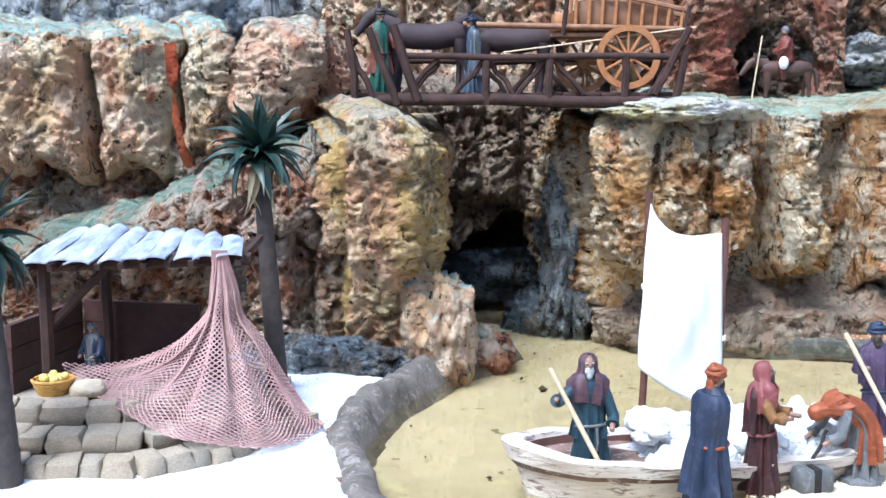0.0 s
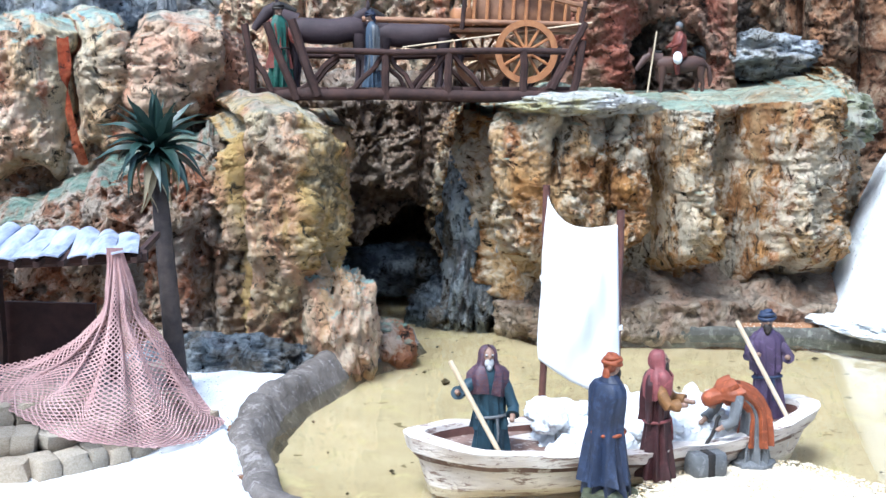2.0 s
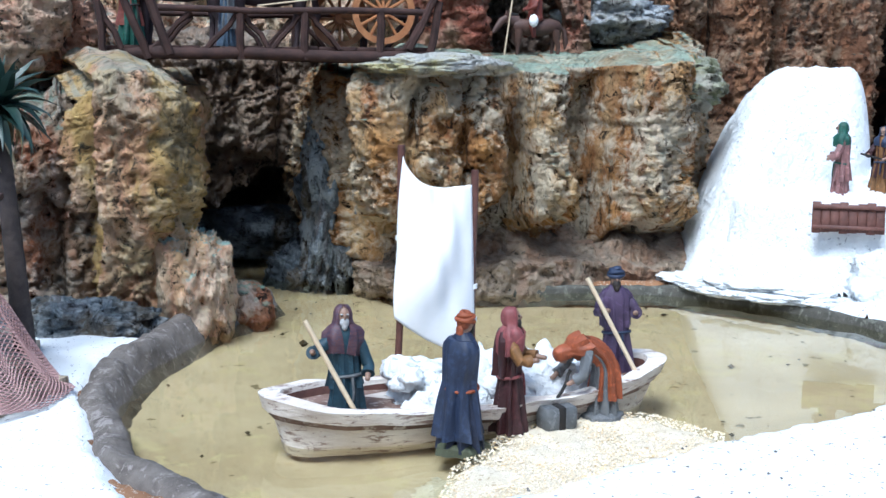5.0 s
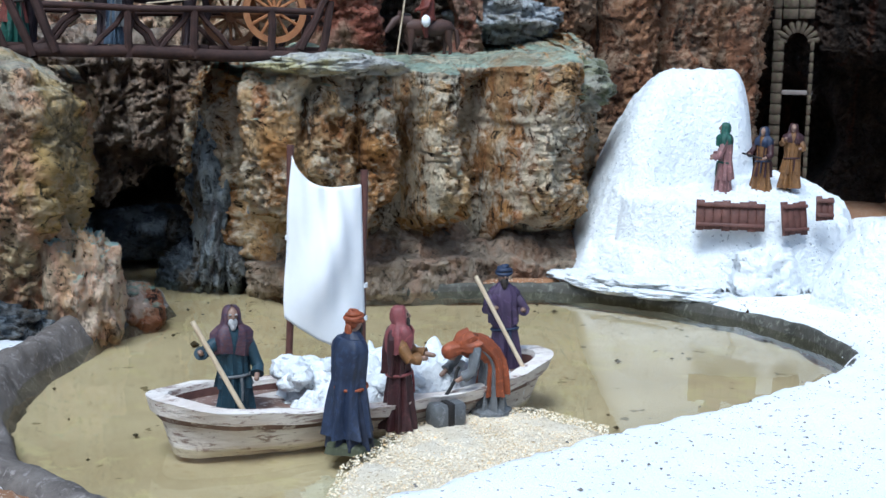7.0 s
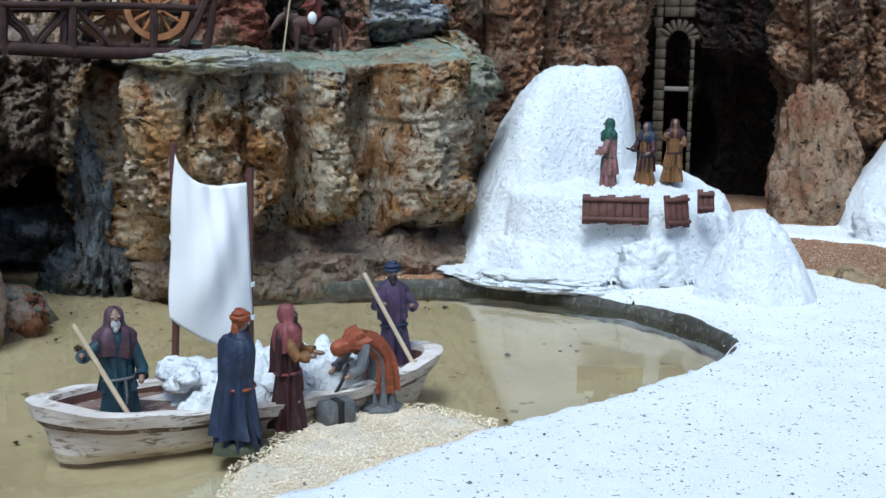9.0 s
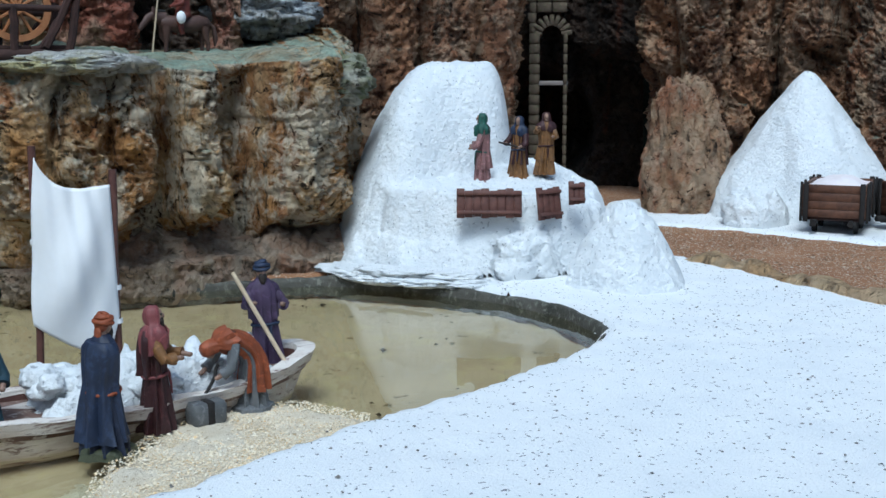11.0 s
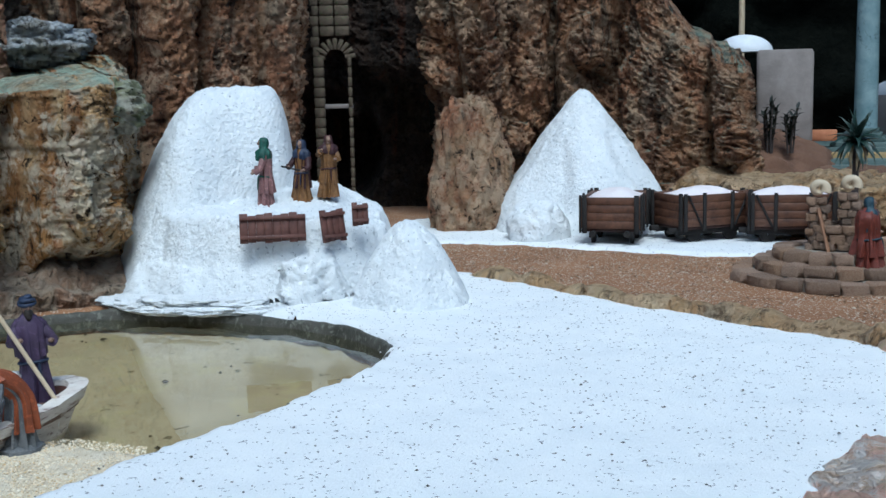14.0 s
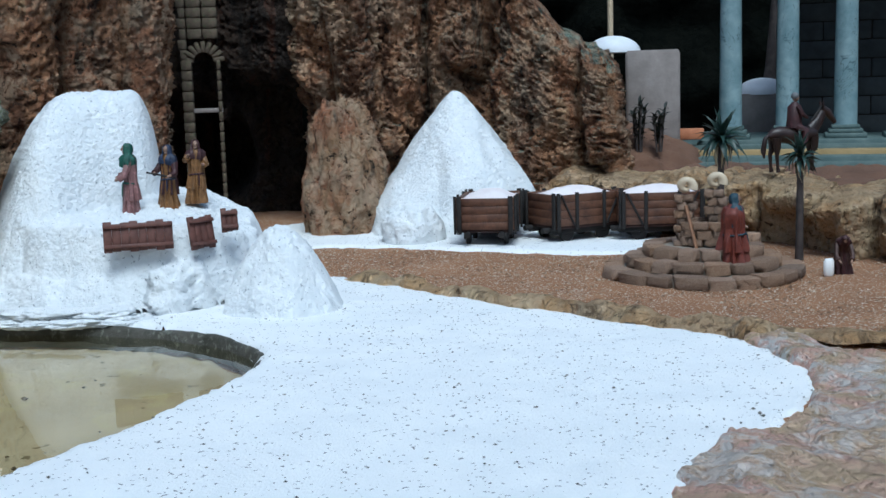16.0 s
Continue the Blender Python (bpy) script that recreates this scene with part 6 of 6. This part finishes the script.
# ---- the terrace: temple, domed houses ----
def temple():
    top = thing("temple", pose(9.45, 5.40, 0, 0, 0, -58.3), "blue marble temple front with teal and gold steps", "temple")
    for k, (d, z0, z1, m) in enumerate(((-1.05, 0.33, 0.40, STEPBLUE), (-0.90, 0.40, 0.45, STEPBLUE), (-0.75, 0.45, 0.49, STEPBLUE), (-0.58, 0.49, 0.53, STEPGOLD), (-0.42, 0.53, 0.565, STEPBLUE), (-0.30, 0.565, 0.60, STEPBLUE))):
        Geo().box((-1.75 + 0.20 * k, d, z0 - 0.2), (2.6, 2.2, z1), 0, 0.012).put("step", m, top)
    for x in (-0.48, 0.0, 0.48, 0.96, 1.44):
        col = Geo()
        col.tube([(x, 0, 0.70), (x, 0, 1.1), (x, 0, 1.6), (x, 0, 2.15)], [0.098, 0.096, 0.092, 0.085], 0, 24)
        shaft = col.put("column", MARBLE, top)
        for w, a, b in ((0.17, 0.60, 0.64), (0.14, 0.64, 0.675), (0.115, 0.675, 0.71)):
            Geo().box((x - w, -w, a), (x + w, w, b), 0, 0.008).put("base_slab", STEPBLUE, shaft)
        Geo().box((x - 0.13, -0.13, 2.15), (x + 0.13, 0.13, 2.22), 0, 0.01).put("capital", MARBLE, shaft)
    Geo().box((-0.75, -0.16, 2.22), (2.4, 0.5, 2.5), 0, 0.02).put("architrave", MARBLE, top)
    rng = random.Random(9)
    for r in range(10):
        for c in range(6):
            x = 0.10 + c * 0.42 - (0.21 if r % 2 else 0)
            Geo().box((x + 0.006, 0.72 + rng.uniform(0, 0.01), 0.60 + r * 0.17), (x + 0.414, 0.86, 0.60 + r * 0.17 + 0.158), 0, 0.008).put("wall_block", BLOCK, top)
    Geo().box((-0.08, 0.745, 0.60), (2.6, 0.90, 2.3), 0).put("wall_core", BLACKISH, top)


def domed_house(m, w, d, h, r, label, off=0.0):
    top = thing("domed_house", m, label, "house")
    Geo().box((-w / 2, 0, 0), (w / 2, d, h), 0, 0.03).put("wall", PLASTER, top)
    rings = []
    for t in np.linspace(0, math.pi / 2 - 0.05, 9):
        ph = np.linspace(0, 2 * np.pi, 32, endpoint=False)
        rings.append(np.stack([off + r * math.cos(t) * np.cos(ph), d / 2 + r * math.cos(t) * np.sin(ph), h - 0.01 + r * 0.62 * math.sin(t) + 0 * ph], 1))
    Geo().loft(rings).put("dome", plain("dome_lime", (0.62, 0.64, 0.68), (0.74, 0.76, 0.79), 6, 0.8), top, "white lime dome")
    return top


temple()
lamp_post = thing("pale_post", pose(9.10, 7.08, 0.3), "pale yellow upright post behind the domed house", "post")
beam((0, 0, 0), (0, 0, 2.6), 0.055, POLEWOOD, "shaft", lamp_post, n=10)
bare = thing("bare_tree", pose(10.59, 6.41, 0.3), "bare grey tree trunk in the shade behind the columns", "tree")
beam((0, 0, 0), (0.13, -0.20, 2.6), 0.13, TRUNK, "trunk", bare, n=10, wob=0.04)
beam((0.09, -0.14, 1.9), (0.5, -0.1, 2.8), 0.05, TRUNK, "limb", bare, n=8, wob=0.04)
domed_house(pose(8.46, 6.09, 0.42, 0, 0, -52), 0.46, 0.5, 0.97, 0.24, "plastered house with a white dome behind the rocks", -0.34)
domed_house(pose(10.3, 6.2, 0.45, 0, 0, -58), 0.6, 0.5, 0.52, 0.26, "low plastered house with a white dome behind the columns")
trough = Geo().box((-0.12, -0.08, 0), (0.12, 0.08, 0.09), 0, 0.01).put("crate", TERRACOTTA, m=pose(8.75, 5.92, 0.62, 0, 0, -55))
tagged(trough, "terracotta coloured crate beside the house", "crate")
boulder("soil_bank", (8.05, 6.15, 0.30), (0.75, 0.62, 0.46), SOIL, 51, 0.15, 40, "brown soil bank below the domed house")
def dark_shrub(x, y, z, height, seed):
    """An upright dark shrub: a few stems set with strap leaves."""
    top = thing("shrub", pose(x, y, z), "dark upright shrub beside the domed house", "shrub", "shrubs by the house")
    rng = random.Random(seed)
    kinds = [leaf_mesh(seed + i, 0.085, 0.014, 0.25 + 0.2 * i, SHRUBLEAF) for i in range(3)]
    for j in range(5):
        a = j * 1.26 + seed
        tip = (0.05 * math.cos(a), 0.05 * math.sin(a), height * rng.uniform(0.7, 1.0))
        beam((0.02 * math.cos(a), 0.02 * math.sin(a), -0.03), tip, 0.014, TRUNK, "stem", top, wob=0.01, seed=j)
        for i in range(16):
            k = 0.12 + 0.88 * i / 15
            ob = new("leaf", kinds[i % 3])
            ob.parent = top
            ob.matrix_basis = pose(tip[0] * k, tip[1] * k, tip[2] * k, 0, -rng.uniform(10, 70), i * 137.5 + j * 40)


SHRUBLEAF = plain("shrub_leaf", (0.006, 0.010, 0.007), (0.018, 0.024, 0.016), 9, 0.6)
dark_shrub(7.80, 5.72, 0.60, 0.36, 3)
dark_shrub(7.90, 5.60, 0.60, 0.32, 8)
tagged(cliff("terrace_ground", [(6.95, 6.2, 0.38), (7.6, 4.9, 0.38), (8.0, 3.6, 0.36), (8.2, 2.0, 0.36)], 0.0, SOIL, step=0.05, foot=(0.1, 0), columns=(0.6, 0.02), rough=0.03, deep=4.5, rise=0.05, seed=33), "bare brown soil of the upper terrace", "soil", kind="structure")


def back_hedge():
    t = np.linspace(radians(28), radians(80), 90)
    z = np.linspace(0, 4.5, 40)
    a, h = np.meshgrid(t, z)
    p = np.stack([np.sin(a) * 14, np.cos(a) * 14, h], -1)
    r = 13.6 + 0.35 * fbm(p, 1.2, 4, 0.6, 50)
    tagged(grid_mesh("backdrop", np.stack([np.sin(a) * r, np.cos(a) * r, h], -1), SHADED_HEDGE), "hedge backdrop coloured near black for deep shade", "hedge", kind="structure")


back_hedge()
EDGE = [(2.0, 0.9), (2.7, 1.60), (3.05, 1.79), (3.3, 1.82), (3.6, 1.75), (3.91, 1.91), (4.15, 2.07), (4.36, 2.33), (4.45, 2.56), (4.72, 2.56), (4.62, 2.2), (4.5, 1.6), (4.6, 0.9)]
layer("rock_edge", EDGE, (1.9, 4.8, 0.8, 2.8), 0.018, ROCK_EDGE, 0.0, 0.085, 0.03, 0.026, 44, "pinkish rock border crusted with salt", "rock")
BORDER = [(4.405, 5.15, 0.065), (4.455, 4.75, 0.065), (4.445, 4.4, 0.065), (4.4750000000000005, 4.05, 0.065), (4.465000000000001, 3.75, 0.068), (4.515000000000001, 3.45, 0.07), (4.505, 3.1, 0.07), (4.535, 2.85, 0.075), (4.545, 2.6, 0.08), (4.665, 2.35, 0.08), (4.785, 2.1, 0.08), (4.865, 1.8, 0.08)]
rim = sweep("border", BORDER, [(-0.09, -0.03), (-0.055, 0.022), (-0.02, 0.034), (0.015, 0.028), (0.045, 0.02), (0.075, -0.03)], ROCK_SAND, 9, 0.030, 220)
tagged(rim, "low tan rock border between salt and gravel", "rock", kind="structure")


ARCHSTONE = plain("arch_stone", (0.055, 0.04, 0.026), (0.12, 0.09, 0.06), 9, 0.9, 40, 0.9, 0.012, worn=(0.07, 0.09, 0.035))


def stone_arch():
    """A ruined brick arch on two posts in the dark gap between the rock walls."""
    top = thing("arch", pose(5.12, 7.98, 0.04, 0, 0, -33), "narrow weathered brick arch with mossy plaster in the rock gap", "arch")
    rng = random.Random(31)

    def brick(x0, x1, z0, z1, turn=0.0):
        c = ((x0 + x1) / 2, 0, (z0 + z1) / 2)
        d = rng.uniform(0, 0.012)
        g = Geo().box((x0 - c[0] + 0.004, -0.07 - d, z0 - c[2] + 0.003), (x1 - c[0] - 0.004, 0.07, z1 - c[2] - 0.003), 0, 0.008)
        g.put("brick", ARCHSTONE, top, m=pose(*c, 0, turn, 0))
    for k in range(17):
        z = 0.08 * k
        brick(-0.09, 0.0, z, z + 0.08)
        brick(0.18, 0.22, z, z + 0.08)
    for k in range(9):
        t = math.pi * (k + 0.5) / 9
        x, z = 0.09 - 0.12 * math.cos(t), 1.34 + 0.12 * math.sin(t)
        brick(x - 0.022, x + 0.022, z - 0.045, z + 0.045, math.degrees(t) - 90)
    for k in range(6):
        z = 1.36 + 0.08 * k
        brick(-0.09 - 0.015 * (k % 2), -0.03, z, z + 0.08)
        if k > 1:
            for j in range(2):
                brick(-0.03 + 0.12 * j, 0.09 + 0.12 * j, z, z + 0.08)
    Geo().box((-0.02, -0.05, 0.95), (0.22, 0.02, 0.985), 0, 0.006).put("cross_bar", PLASTER, top, "pale bar across the opening")


stone_arch()


# ---- unseen plain wall, added behind the camera to block low light ----
wall = Geo().box((-7.0, -2.4, 0.0), (9.0, -2.2, 3.0), 0, 0.02).put("wall_south", PLASTER)
tagged(wall, "unseen plastered wall added behind the camera to block low light", "wall", kind="structure")


# ---- loose chippings ----
def chippings(name, poly, box, count, size, z, material, seed, label, avoid=()):
    """Small angular stones strewn over a stretch of ground, too many to count."""
    rng = np.random.default_rng(seed)
    x, y = rng.uniform(box[0], box[1], count * 3), rng.uniform(box[2], box[3], count * 3)
    ok = inside_distance(x, y, poly) > 0.01
    for a in avoid:
        ok &= inside_distance(x, y, a) < -0.02
    x, y = x[ok][:count], y[ok][:count]
    n = len(x)
    base = np.array([(1, 0, 0), (0, 1, 0), (-1, 0, 0), (0, -1, 0), (0, 0, 0.8), (0, 0, -0.8)], float)
    v = base[None] * rng.uniform(0.5, 1.2, (n, 6, 1)) * (size * rng.lognormal(0, 0.35, (n, 1, 1)))
    t = rng.uniform(0, 6.28, n)
    v = np.stack([v[..., 0] * np.cos(t)[:, None] - v[..., 1] * np.sin(t)[:, None], v[..., 0] * np.sin(t)[:, None] + v[..., 1] * np.cos(t)[:, None], v[..., 2] * 0.7], -1)
    v += np.stack([x, y, np.full(n, z)], -1)[:, None]
    f = np.array([(0, 1, 4), (1, 2, 4), (2, 3, 4), (3, 0, 4), (1, 0, 5), (2, 1, 5), (3, 2, 5), (0, 3, 5)])
    me = bpy.data.meshes.new(name)
    me.from_pydata(v.reshape(-1, 3).tolist(), [], (f[None] + 6 * np.arange(n)[:, None, None]).reshape(-1, 3).tolist())
    me.materials.append(material)
    tagged(new(name, me), label, "chippings", kind="stuff")


def chip_material(name, stops):
    m, nd, ln = nodes_of(name)
    g = nd.new("ShaderNodeNewGeometry")
    ln.new(ramp(nd, ln, g.outputs["Random Per Island"], stops), nd["Principled BSDF"].inputs["Base Color"])
    nd["Principled BSDF"].inputs["Roughness"].default_value = 0.85
    return m


CHIP = chip_material("chip_stone", [(0.0, (0.14, 0.08, 0.045)), (0.5, (0.28, 0.17, 0.10)), (0.85, (0.42, 0.31, 0.21)), (1.0, (0.66, 0.58, 0.48))])
GRIT = chip_material("grit_stone", [(0.0, (0.50, 0.36, 0.18)), (0.3, (0.78, 0.66, 0.46)), (0.8, (0.84, 0.78, 0.64)), (1.0, (0.70, 0.48, 0.22))])
PATH = [(4.5, 5.3), (4.55, 4.2), (4.6, 3.3), (4.6, 2.6), (5.5, 1.8), (7.0, 1.8), (6.8, 3.4), (6.6, 4.2), (5.95, 4.7), (5.55, 5.6), (5.2, 6.35), (4.75, 6.7)]
chippings("chippings", PATH, (4.4, 7.1, 1.7, 6.8), 13000, 0.0055, 0.047, CHIP, 5, "pale and brown gravel chippings strewn over the path")
chippings("chippings", SHORE, (0.5, 1.8, 2.6, 3.8), 14000, 0.0030, 0.021, GRIT, 6, "pale yellow grit strewn over the shore")
SPECK = chip_material("dark_speck", [(0.0, (0.05, 0.05, 0.05)), (1.0, (0.22, 0.20, 0.18))])
chippings("dark_specks", SALT_RIGHT, (0.3, 4.6, 1.2, 5.4), 1500, 0.0045, 0.063, SPECK, 7, "dark specks of dirt lying on the salt")
DEBRIS = chip_material("sunken_leaf", [(0.0, (0.03, 0.022, 0.012)), (1.0, (0.10, 0.07, 0.035))])
chippings("sunken_leaves", POOL_EDGE, (-0.3, 3.1, 2.9, 6.2), 60, 0.011, -0.036, DEBRIS, 8, "small dark leaves lying on the pool bed")
